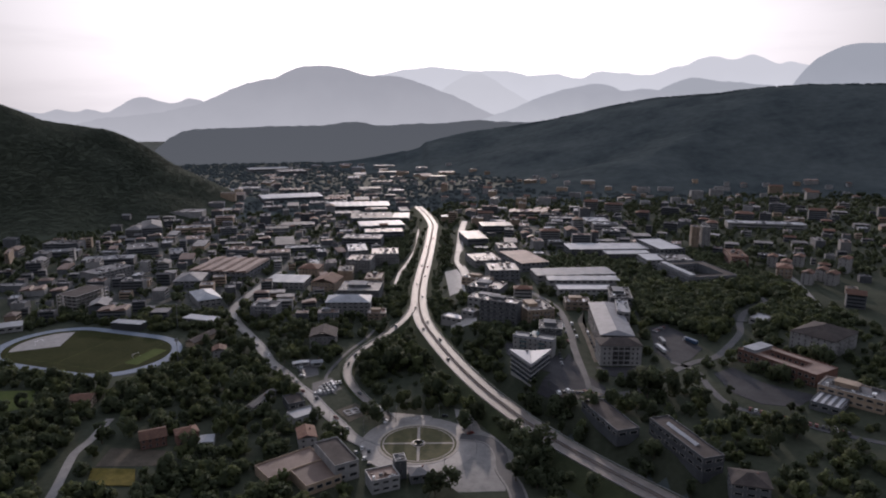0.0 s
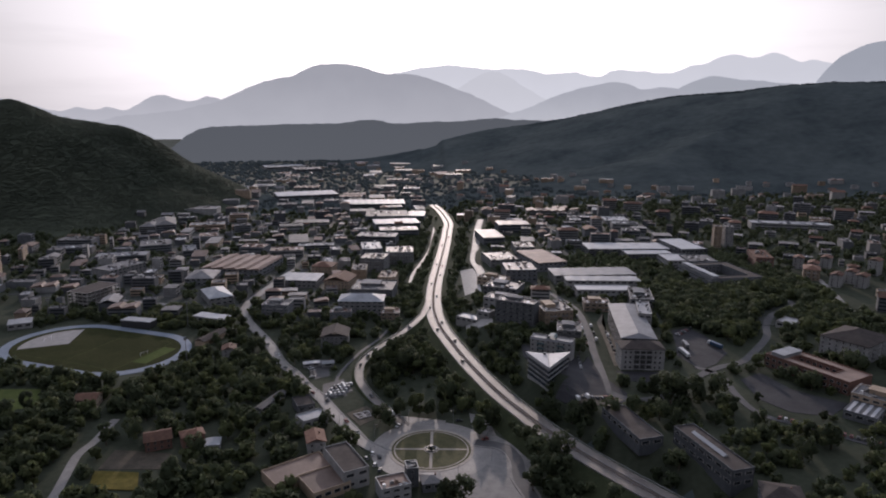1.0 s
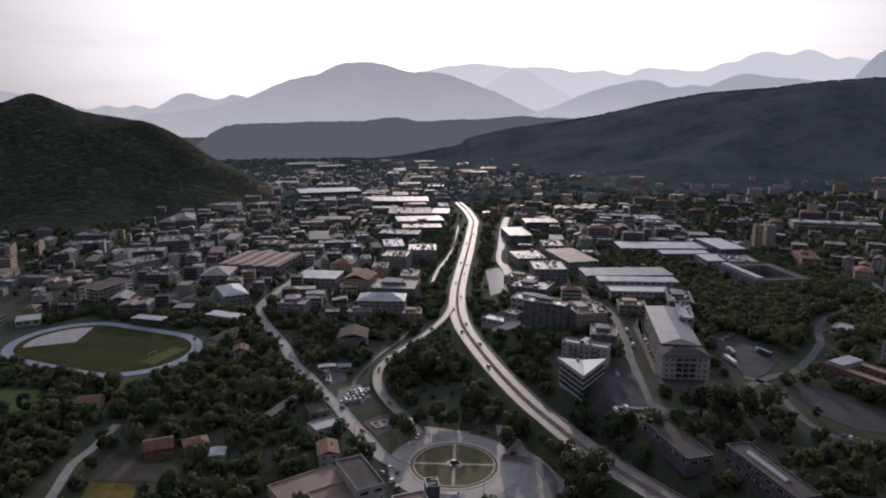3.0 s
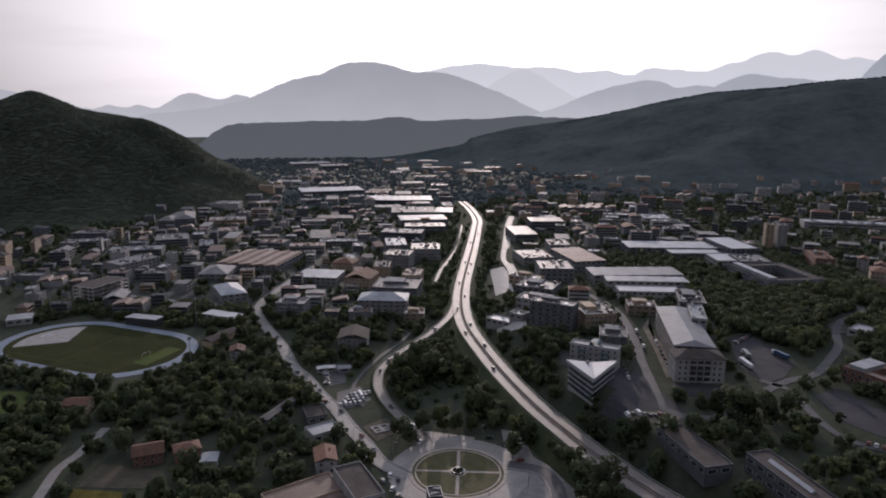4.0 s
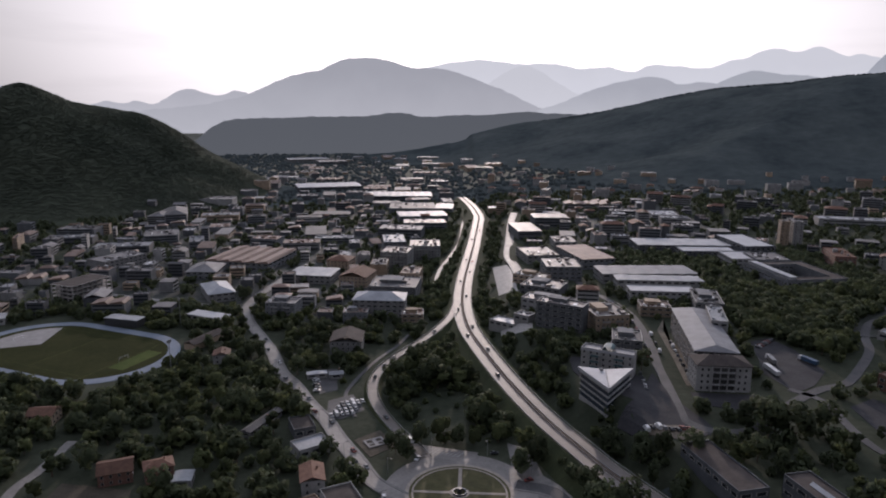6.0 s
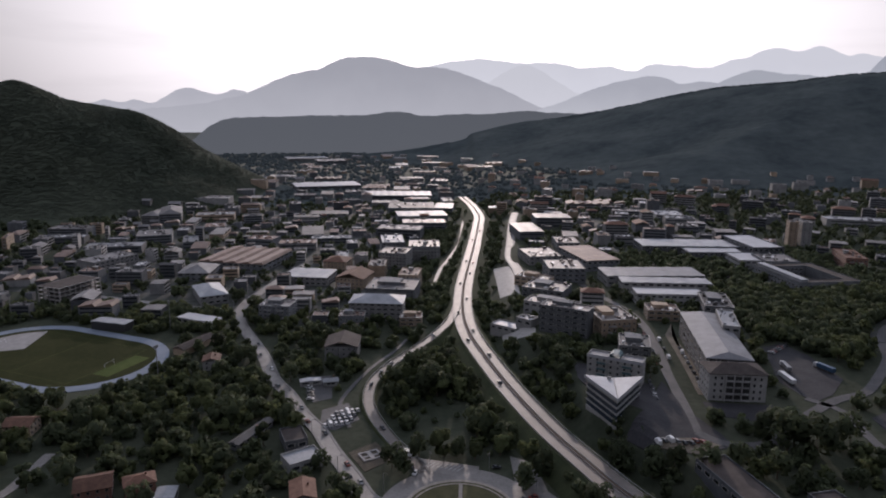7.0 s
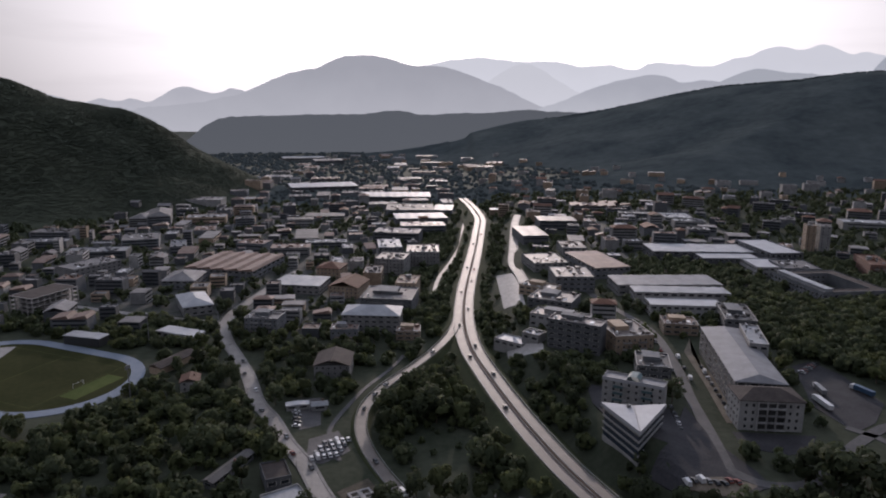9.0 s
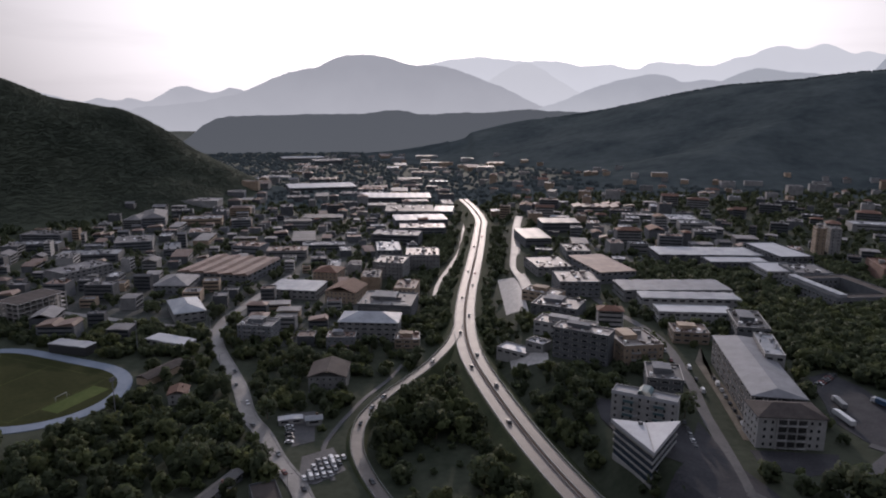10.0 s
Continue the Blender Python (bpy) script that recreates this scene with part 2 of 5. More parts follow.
def box_lists(x0, x1, y0, y1, z0, z1, base=0):
    v = [(x0, y0, z0), (x1, y0, z0), (x1, y1, z0), (x0, y1, z0), (x0, y0, z1), (x1, y0, z1), (x1, y1, z1), (x0, y1, z1)]
    f = [(0, 3, 2, 1), (4, 5, 6, 7), (0, 1, 5, 4), (1, 2, 6, 5), (2, 3, 7, 6), (3, 0, 4, 7)]
    return v, [tuple(i + base for i in q) for q in f]


def boxes_mesh(name, boxes, material):
    vs, fs = [], []
    for b in boxes:
        v, f = box_lists(*b, base=len(vs))
        vs += v
        fs += f
    return mesh_of(name, vs, fs, material)


# ---- the lie of the land ----


def smooth(u):
    u = min(1.0, max(0.0, u))
    return u * u * (3 - 2 * u)

# hill crests: x, y, height, half width
LEFT_HILL = ((-2600, 1150, 215, 500), (-1500, 1290, 190, 460), (-1000, 1330, 173, 420), (-840, 1310, 174, 400), (-775, 1310, 193, 390), (-715, 1330, 169, 370),
             (-620, 1380, 149, 282), (-560, 1400, 103, 240), (-500, 1420, 62, 182), (-440, 1450, 28, 120), (-405, 1470, 0, 80))
RIGHT_HILL = ((60, 2950, 5, 350), (380, 2600, 80, 700), (885, 2300, 186, 900), (1090, 2050, 208, 850), (1600, 1750, 234, 800), (2600, 1500, 270, 800))
SPUR = ((1150, 1950, 178, 480), (850, 1760, 112, 400), (560, 1560, 40, 280), (400, 1480, 6, 160))

def crest(nodes, x, y):
    best = 0.0
    for (ax, ay, az, aw), (bx, by, bz, bw) in zip(nodes, nodes[1:]):
        dx, dy = bx - ax, by - ay
        s = min(1.0, max(0.0, ((x - ax) * dx + (y - ay) * dy) / (dx * dx + dy * dy)))
        d = math.hypot(x - ax - s * dx, y - ay - s * dy)
        w = aw + s * (bw - aw)
        u = 1 - d / w
        if u > 0:
            best = max(best, (az + s * (bz - az) + 12) * (0.45 * u + 0.55 * smooth(u)))
    return best

def plain(x, y):
    # the ground climbs on the right of the highway
    road = 11 + 0.00118 * (560 - y) ** 2 if y < 560 else 11 + min(31.0, 0.065 * (y - 560))
    z = 14 * smooth((x - min(road, 260.0) - 12) / (23 + 8 * smooth((y - 330) / 90)))
    z -= 0.012 * min(1900.0, max(0.0, y - 560)) * (1 - smooth((x + 60) / 320))
    z += 0.02 * max(0.0, min(900.0, x - 250))
    z += 6.0 * math.exp(-((x - 85) / 23) ** 2 - ((y - 384) / 30) ** 2)      # raised plot of the cornered office
    return z

def ground_z(x, y):
    return plain(x, y) + max(crest(LEFT_HILL, x, y), (crest(RIGHT_HILL, x, y) ** 6 + crest(SPUR, x, y) ** 6) ** (1 / 6))


# a fine middle and a coarse rim, one sheet
xs = sorted(set([round(v) for v in np.arange(-420, 421, 6)] + [round(v) for v in np.arange(-1100, 1101, 14)] + [round(v) for v in np.arange(-3600, 3601, 100)]))
ys = sorted(set([round(v) for v in np.arange(180, 720, 6)] + [round(v) for v in np.arange(150, 1760, 14)] + [round(v) for v in np.arange(1760, 3500, 40)] + [round(v) for v in np.arange(-1500, 4601, 100)]))
verts = []
for y in ys:
    for x in xs:
        z = ground_z(x, y)
        lift = z - plain(x, y)
        if lift > 4:
            if x < 0:      # steep slope with gullies running down it
                rough = 5 * noise.fractal((x * 0.004, y * 0.004, 0.3), 1.0, 2.0, 4) + 4 * noise.noise((x * 0.016, y * 0.004, 4.0)) + 2 * noise.noise((x * 0.03, y * 0.03, 2.0))
            else:
                rough = 9 * noise.fractal((x * 0.0035, y * 0.003, 0.3), 1.0, 2.0, 3) + 1.2 * noise.noise((x * 0.03, y * 0.03, 2.0))
            z += min(1.0, lift / 40) * rough
        verts.append((x, y, z))
nx = len(xs)


def sheet_z(x, y):
    """Height of the finished ground sheet."""
    i = min(max(bisect_left(xs, x) - 1, 0), nx - 2)
    j = min(max(bisect_left(ys, y) - 1, 0), len(ys) - 2)
    u, v = (x - xs[i]) / (xs[i + 1] - xs[i]), (y - ys[j]) / (ys[j + 1] - ys[j])
    a, c = verts[j * nx + i], verts[(j + 1) * nx + i]
    b, d = verts[j * nx + i + 1], verts[(j + 1) * nx + i + 1]
    return (a[2] * (1 - u) + b[2] * u) * (1 - v) + (c[2] * (1 - u) + d[2] * u) * v


def bisect_left(row, value):
    lo, hi = 0, len(row)
    while lo < hi:
        mid_at = (lo + hi) // 2
        if row[mid_at] < value:
            lo = mid_at + 1
        else:
            hi = mid_at
    return lo


faces = [(j * nx + i, j * nx + i + 1, (j + 1) * nx + i + 1, (j + 1) * nx + i) for j in range(len(ys) - 1) for i in range(nx - 1)]
ground = new("ground", mesh_of("ground", verts, faces, M["ground"], True))
ground.data.materials.append(M["forest"])
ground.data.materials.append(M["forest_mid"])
ground.data.materials.append(M["farmland"])
for p in ground.data.polygons:
    c = p.center
    if c.y > 1480 and c.z - plain(c.x, c.y) < 0.6:
        p.material_index = 3
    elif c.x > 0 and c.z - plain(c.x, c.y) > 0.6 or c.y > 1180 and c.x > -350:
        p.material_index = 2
    elif c.z - plain(c.x, c.y) > 0.6 or c.y > 1180:
        p.material_index = 1
tagged(ground, "dark earth and grass valley floor rising into wooded hills", "ground", kind="structure")


def mountain(name, line, dist, depth, low, high, label, rough=8.0):
    """A far ridge: its tops and saddles (degrees to the right, height) joined by a smooth crest, on a sheet that leans back."""
    vs, rows, cols = [], 14, 260
    a0, a1 = line[0][0], line[-1][0]
    p = [line[0]] + list(line) + [line[-1]]
    for r in range(rows):
        u = r / (rows - 1)
        for c in range(cols):
            a = a0 + (a1 - a0) * c / (cols - 1)
            k = next(i for i in range(1, len(p) - 2) if a <= p[i + 1][0] + 1e-6)
            t = (a - p[k][0]) / (p[k + 1][0] - p[k][0])
            q = [v[1] for v in p[k - 1:k + 3]]
            z = 0.5 * (2 * q[1] + (q[2] - q[0]) * t + (2 * q[0] - 5 * q[1] + 4 * q[2] - q[3]) * t * t + (3 * q[1] - q[0] - 3 * q[2] + q[3]) * t ** 3)
            z += rough * noise.fractal((a * 1.1, dist * 0.013, 0.2), 0.9, 2.0, 5)
            z = -90 + (z + 90) * u ** 0.9
            d = dist + depth * u + 40 * (1 - u) * noise.noise((a * 0.4, u * 3, dist))
            vs.append((d * math.sin(radians(a)), 28 + d * math.cos(radians(a)), z))
    fs = [(r * cols + c, r * cols + c + 1, (r + 1) * cols + c + 1, (r + 1) * cols + c) for r in range(rows - 1) for c in range(cols - 1)]
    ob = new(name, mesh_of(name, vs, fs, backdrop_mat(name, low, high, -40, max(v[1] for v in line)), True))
    return tagged(ob, label, "mountain", kind="structure")


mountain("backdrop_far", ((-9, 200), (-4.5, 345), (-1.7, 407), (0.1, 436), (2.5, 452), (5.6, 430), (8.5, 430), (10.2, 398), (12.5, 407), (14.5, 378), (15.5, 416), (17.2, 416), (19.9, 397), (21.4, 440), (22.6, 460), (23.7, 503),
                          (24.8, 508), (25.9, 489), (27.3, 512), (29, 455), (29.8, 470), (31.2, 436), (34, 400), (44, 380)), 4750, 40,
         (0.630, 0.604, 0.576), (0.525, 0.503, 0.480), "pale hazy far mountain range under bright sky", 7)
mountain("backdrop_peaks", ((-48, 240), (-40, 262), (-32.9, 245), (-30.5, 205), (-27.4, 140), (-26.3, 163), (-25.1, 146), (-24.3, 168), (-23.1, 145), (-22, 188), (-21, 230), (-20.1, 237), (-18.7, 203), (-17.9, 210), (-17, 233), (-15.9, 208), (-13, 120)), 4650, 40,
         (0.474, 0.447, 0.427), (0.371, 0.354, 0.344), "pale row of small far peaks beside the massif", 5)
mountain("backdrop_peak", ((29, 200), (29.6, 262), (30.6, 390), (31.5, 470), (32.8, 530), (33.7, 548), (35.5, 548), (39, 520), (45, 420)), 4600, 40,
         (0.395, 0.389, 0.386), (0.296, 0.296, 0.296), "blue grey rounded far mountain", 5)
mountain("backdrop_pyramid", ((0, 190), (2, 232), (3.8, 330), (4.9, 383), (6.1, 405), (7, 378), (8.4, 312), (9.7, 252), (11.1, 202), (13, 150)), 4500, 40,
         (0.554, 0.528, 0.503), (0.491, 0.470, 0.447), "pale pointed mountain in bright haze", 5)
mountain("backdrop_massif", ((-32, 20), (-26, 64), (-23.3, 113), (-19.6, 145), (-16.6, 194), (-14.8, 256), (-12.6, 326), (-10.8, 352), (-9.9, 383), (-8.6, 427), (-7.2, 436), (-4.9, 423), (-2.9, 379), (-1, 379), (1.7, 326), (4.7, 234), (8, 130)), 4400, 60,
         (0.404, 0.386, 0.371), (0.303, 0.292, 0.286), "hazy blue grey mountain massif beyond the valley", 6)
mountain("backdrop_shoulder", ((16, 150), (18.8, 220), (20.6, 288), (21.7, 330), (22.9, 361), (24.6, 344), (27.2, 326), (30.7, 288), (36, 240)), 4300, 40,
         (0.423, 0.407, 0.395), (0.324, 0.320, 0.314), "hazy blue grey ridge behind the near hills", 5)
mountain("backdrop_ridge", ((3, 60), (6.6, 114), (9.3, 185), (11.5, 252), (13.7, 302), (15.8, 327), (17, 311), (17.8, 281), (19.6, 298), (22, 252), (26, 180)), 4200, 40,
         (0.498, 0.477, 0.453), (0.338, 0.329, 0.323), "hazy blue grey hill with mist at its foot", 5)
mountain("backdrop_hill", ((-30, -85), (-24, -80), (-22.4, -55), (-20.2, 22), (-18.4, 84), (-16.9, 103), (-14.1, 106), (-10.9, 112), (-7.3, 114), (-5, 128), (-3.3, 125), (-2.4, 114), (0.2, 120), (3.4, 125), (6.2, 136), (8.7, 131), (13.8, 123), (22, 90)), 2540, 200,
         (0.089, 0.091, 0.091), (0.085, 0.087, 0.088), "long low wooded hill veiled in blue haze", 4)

# ---- roads ----


def glide(nodes, step=6.0):
    """A smooth line through plan nodes (x, y, z), about one point each step metres."""
    pts = []
    p = [Vector(n) for n in nodes]
    p = [2 * p[0] - p[1]] + p + [2 * p[-1] - p[-2]]
    for a, b, c, d in zip(p, p[1:], p[2:], p[3:]):
        k = max(2, int((c - b).length / step))
        for i in range(k):
            t = i / k
            pts.append(0.5 * ((2 * b) + (c - a) * t + (2 * a - 5 * b + 4 * c - d) * t * t + (3 * b - a - 3 * c + d) * t ** 3))
    pts.append(p[-2])
    return pts


def sides(line):
    out = []
    for i, q in enumerate(line):
        d = line[min(i + 1, len(line) - 1)] - line[max(i - 1, 0)]
        out.append(Vector((d.y, -d.x, 0)).normalized())
    return out


def strip(name, line, profile, material, closed=True):
    """Sweeps a cross-section of (offset to the right, height) along the line."""
    vs, fs, k = [], [], len(profile)
    for q, s in zip(line, sides(line)):
        vs += [tuple(q + s * o + Vector((0, 0, h))) for o, h in profile]
    for i in range(len(line) - 1):
        for j in range(k if closed else k - 1):
            fs.append((i * k + j, i * k + (j + 1) % k, (i + 1) * k + (j + 1) % k, (i + 1) * k + j))
    return mesh_of(name, vs, fs, material)


def on_ground(nodes, lift=0.12):
    return [(x, y, plain(x, y) + lift) for x, y in nodes]


def drape(line, lift):
    return [Vector((q.x, q.y, plain(q.x, q.y) + lift)) for q in line]


HIGHWAY = ((22, 1260, 3), (35, 1160, 4), (42, 1040, 6), (38, 965, 6.5), (29.3, 847, 6.5), (21.3, 754, 6.5), (14.8, 680, 6.5), (11.1, 619, 6.5), (10.7, 568, 6.5), (14.2, 525, 6.5),
           (21.1, 489, 6.5), (30.9, 447, 6.5), (40.2, 412, 6.8), (50.7, 379, 7), (61, 353, 7.2), (70, 331, 7.5), (78.5, 313.5, 8), (86.5, 299, 8), (112, 260, 8), (147, 213, 8), (197, 148, 8))
RAMP = ((6, 590, 6.6), (1, 557, 6.4), (-11, 522, 5.5), (-22.5, 499, 4.5), (-36.5, 474, 3.4), (-44.8, 449, 2.6), (-45, 426, 1.8), (-39.4, 405.5, 1.2), (-29.5, 384, 0.7), (-17.5, 364, 0.3), (-11, 351, 0.16))
hw = glide(HIGHWAY)
highway = tagged(new("highway"), "two carriageway asphalt highway on a grassy embankment with guard rails", "highway", kind="structure")
part("embankment", strip("embankment", hw, [(-22, -9), (-8.2, -0.35), (8.2, -0.35), (22, -9)], M["verge"]), highway, "grassy embankment")
part("carriageway", strip("carriageway", hw, [(-7.2, -0.3), (-7.2, 0.0), (-1.2, 0.06), (-1.2, -0.3)], M["asphalt"]), highway)
part("carriageway", strip("carriageway", hw, [(1.2, -0.3), (1.2, 0.06), (7.2, 0.0), (7.2, -0.3)], M["asphalt"]), highway)
part("median", strip("median", hw, [(-1.2, -0.3), (-1.2, 0.1), (1.2, 0.1), (1.2, -0.3)], M["median"]), highway, "dry reddish grass median")
for o in (-7.6, -0.9, 0.9, 7.6):
    part("guard_rail", strip("guard_rail", hw, [(o - 0.12, 0.35), (o - 0.12, 0.8), (o + 0.12, 0.8), (o + 0.12, 0.35)], M["steel"]), highway, "galvanised steel guard rail")
for o in (-6.9, -1.6, 1.6, 6.9):
    part("edge_line", strip("edge_line", hw, [(o - 0.1, 0.02), (o - 0.1, 0.075), (o + 0.1, 0.075), (o + 0.1, 0.02)], M["line"]), highway, "white edge line")

rl = glide(RAMP, 4)
ramp_road = tagged(new("slip_road"), "curved single lane asphalt slip road with verges", "road", kind="structure")
part("embankment", strip("embankment", rl, [(-9, -6), (-3.7, -0.25), (3.7, -0.25), (9, -6)], M["verge"]), ramp_road, "grassy bank")
part("carriageway", strip("carriageway", rl, [(-2.7, -0.2), (-2.7, 0.03), (2.7, 0.03), (2.7, -0.2)], M["asphalt"]), ramp_road)
for o in (-3.1, 3.1):
    part("guard_rail", strip("guard_rail", rl, [(o - 0.1, 0.3), (o - 0.1, 0.75), (o + 0.1, 0.75), (o + 0.1, 0.3)], M["steel"]), ramp_road)


def street(name, nodes, width, label, material="pale_asphalt", kerb=True):
    line = drape(glide([(x, y, 0) for x, y in nodes], 5), 0.25)
    ob = tagged(new(name), label, "road", kind="structure")
    w = width / 2
    part("carriageway", strip("carriageway", line, [(-w, -1.2), (-w, 0.02), (w, 0.02), (w, -1.2)], M[material]), ob)
    if kerb:
        for s in (-1, 1):
            a, b = sorted((s * w, s * (w + 1.2)))
            part("pavement", strip("pavement", line, [(a, -1.2), (a, 0.16), (b, 0.16), (b, -1.2)], M["pavement"]), ob, "grey pavement")
    return ob


STREETS = {
    "avenue": ((-150, 760), (-157, 727), (-161, 690), (-166, 652), (-169, 620), (-166, 588), (-155, 557), (-135, 519), (-120.5, 491), (-105.5, 456), (-93, 437), (-79, 411), (-66.5, 392), (-56, 371), (-43, 348), (-34, 331), (-20, 318)),
    "side_street": ((-166, 588), (-185, 596), (-240, 610), (-330, 640)),
    "works_street": ((112, 640), (118, 610), (128, 575), (134, 550), (135, 526), (133, 500), (129.5, 468), (124.5, 438), (121.5, 412), (119, 392), (117, 377), (115.5, 366)),
    "station_road": ((115.5, 366), (124, 357), (136, 355), (150, 360.5), (169, 379), (188, 395), (205, 407), (224, 416), (246, 440), (268, 468), (281, 495), (300, 522), (322, 537), (334, 552), (331, 567), (316, 575)),
    "strip_street": ((94, 1040), (82, 954), (68, 818), (61, 746), (63, 686), (63, 645)),
    "bypass": ((22, 1080), (18.9, 1027), (12.2, 895), (2, 815), (-10, 740), (-14, 680)),
    "park_road": ((187, 407), (198, 392), (195, 362), (195, 340), (201, 328), (214, 319), (226, 308), (243, 293), (290, 262)),
    "south_road": ((30, 330), (46, 324), (51, 308), (50, 290), (54, 267), (50, 220), (40, 160)),
    "back_lane": ((-51, 395), (-56, 408), (-60.5, 424), (-58, 442), (-53.5, 460), (-47.5, 480), (-36, 508), (-30, 530)),
    "hill_street": ((405, 659), (404, 631), (389, 581), (374, 536), (367, 509)),
    "lane": ((-188, 364), (-188, 333), (-190, 320), (-182, 281), (-176, 240), (-172, 190)),
}
for key, width in (("avenue", 6.2), ("side_street", 5.6), ("works_street", 5.6), ("station_road", 5.6), ("strip_street", 7.5), ("bypass", 3.6), ("park_road", 4.6), ("south_road", 7), ("lane", 5), ("hill_street", 5), ("back_lane", 2.4)):
    # station and park roads take the darker asphalt, standing in for shade
    street(key, STREETS[key], width, "worn grey asphalt street with pale pavements", "street" if key in ("station_road", "park_road", "south_road", "works_street", "back_lane") else "pale_asphalt", kerb=width > 6)

# ---- roundabout ----
RB = Vector((4.6, 322.5, 0.0))


def ring_mesh(name, r0, r1, z0, z1, material, n=64):
    vs, fs = [], []
    for i in range(n):
        a = 2 * math.pi * i / n
        for r, z in ((r0, z0), (r0, z1), (r1, z1), (r1, z0)):
            vs.append((r * math.cos(a), r * math.sin(a), z))
    for i in range(n):
        for j in range(4):
            fs.append((i * 4 + j, ((i + 1) % n) * 4 + j, ((i + 1) % n) * 4 + (j + 1) % 4, i * 4 + (j + 1) % 4))
    return mesh_of(name, vs, fs, material)


def disc_mesh(name, r, z0, z1, material, n=64, a0=0.0, a1=2 * math.pi):
    full = a1 - a0 > 6.28
    ring = [(r * math.cos(a0 + (a1 - a0) * i / n), r * math.sin(a0 + (a1 - a0) * i / n)) for i in range(n if full else n + 1)]
    if not full:
        ring.append((0.0, 0.0))
    k = len(ring)
    vs = [(x, y, z0) for x, y in ring] + [(x, y, z1) for x, y in ring]
    fs = [tuple(range(k, 2 * k)), tuple(range(k - 1, -1, -1))] + [(i, (i + 1) % k, (i + 1) % k + k, i + k) for i in range(k)]
    return mesh_of(name, vs, fs, material)


roundabout = tagged(new("roundabout"), "round traffic island of lawn quartered by pale paths with a small fountain", "roundabout", kind="structure")
roundabout.location = RB
part("carriageway", ring_mesh("carriageway", 23, 34, -1, 0.2, M["pale_asphalt"]), roundabout, "worn asphalt ring road")
part("kerb", ring_mesh("kerb", 22.3, 24, -0.5, 0.32, M["tan"]), roundabout, "tan stone kerb ring")
part("path", ring_mesh("path", 20.3, 21.1, -0.5, 0.36, M["tan"]), roundabout)
part("lawn", disc_mesh("lawn", 22.4, -0.5, 0.3, M["lawn"]), roundabout, "dry olive lawn")
for k in range(4):
    a = radians(-2 + 90 * k)
    part("path", boxes_mesh("path", [(3, 20.6, -0.8, 0.8, 0.2, 0.36)], M["tan"]), roundabout, "", Matrix.Rotation(a, 4, "Z"))
part("path", ring_mesh("path", 3.4, 4.3, 0.2, 0.37, M["tan"]), roundabout)
part("basin", ring_mesh("basin", 2.6, 3.3, 0.2, 1.0, M["dark"]), roundabout, "dark stone fountain basin")
part("plinth", disc_mesh("plinth", 1.0, 0.2, 2.6, M["dark"], 16), roundabout)

crossing = tagged(new("crossing"), "worn white striped crossing at the slip road", "crossing", kind="structure")
crossing.matrix_basis = pose(-2.5, 357.5, 0.22, 0, 0, -14)
stripe = boxes_mesh("stripe", [(-0.45, 0.45, -3.2, 3.2, -0.2, 0.02)], M["line"])
for k in range(9):
    part("stripe", stripe, crossing, "", pose(-8 + 2 * k, 0, 0, 0, 0, -25))
part("apron", boxes_mesh("apron", [(-13, 16, -6, 4.5, -1, 0.0)], M["pale_asphalt"]), crossing, "worn asphalt apron")

# ---- athletics track ----


def oval(name, r, h, z0, z1, material, hole=None):
    def ring(rr):
        out = []
        for s in (1, -1):
            for i in range(25):
                a = -math.pi / 2 + math.pi * i / 24 + (0 if s > 0 else math.pi)
                out.append((s * h + rr * math.cos(a), rr * math.sin(a)))
        return out
    o = ring(r)
    k = len(o)
    if hole is None:
        vs = [(x, y, z0) for x, y in o] + [(x, y, z1) for x, y in o]
        fs = [tuple(range(k, 2 * k))] + [(i, (i + 1) % k, (i + 1) % k + k, i + k) for i in range(k)]
    else:
        q = ring(hole)
        vs = [(x, y, z1) for x, y in o] + [(x, y, z1) for x, y in q] + [(x, y, z0) for x, y in o]
        fs = [(i, (i + 1) % k, (i + 1) % k + k, i + k) for i in range(k)] + [(i + 2 * k, (i + 1) % k + 2 * k, (i + 1) % k, i) for i in range(k)]
    return mesh_of(name, vs, fs, material)


stadium = tagged(new("running_track"), "blue oval running track round a green football pitch", "running track", kind="structure")
stadium.matrix_basis = pose(-258, 490.5, 0.15, 0, 0, -21)
part("lanes", oval("lanes", 48, 30, -1.5, 0.1, M["track"], 40), stadium, "blue synthetic lanes")
part("pitch", oval("pitch", 40, 30, -0.5, 0.08, M["turf"]), stadium, "green turf with darker and paler bands")

# ---- what stands where: a plan of taken ground, in cells of 3 m ----
CELL, X0, Y0 = 3.0, -900.0, 100.0
taken = np.zeros((700, 900), dtype=bool)      # x, y


def cells(x, y, rot, w, d, grow=0.0):
    w, d = w / 2 + grow, d / 2 + grow
    c, s = math.cos(radians(rot)), math.sin(radians(rot))
    out = set()
    for i in range(int(2 * w / 2) + 2):
        for j in range(int(2 * d / 2) + 2):
            u, v = min(-w + 2 * i, w), min(-d + 2 * j, d)
            a, b = int((x + c * u - s * v - X0) / CELL), int((y + s * u + c * v - Y0) / CELL)
            if 0 <= a < 700 and 0 <= b < 900:
                out.add((a, b))
    return out


def take(x, y, rot, w, d, grow=0.0):
    for a, b in cells(x, y, rot, w, d, grow):
        taken[a, b] = True


def is_free(x, y, rot, w, d, grow=0.0):
    k = cells(x, y, rot, w, d, grow)
    return bool(k) and not any(taken[a, b] for a, b in k)


def take_line(line, width):
    for q in line:
        take(q[0], q[1], 0, width, width)


take_line(hw, 20)
take_line(rl, 11)
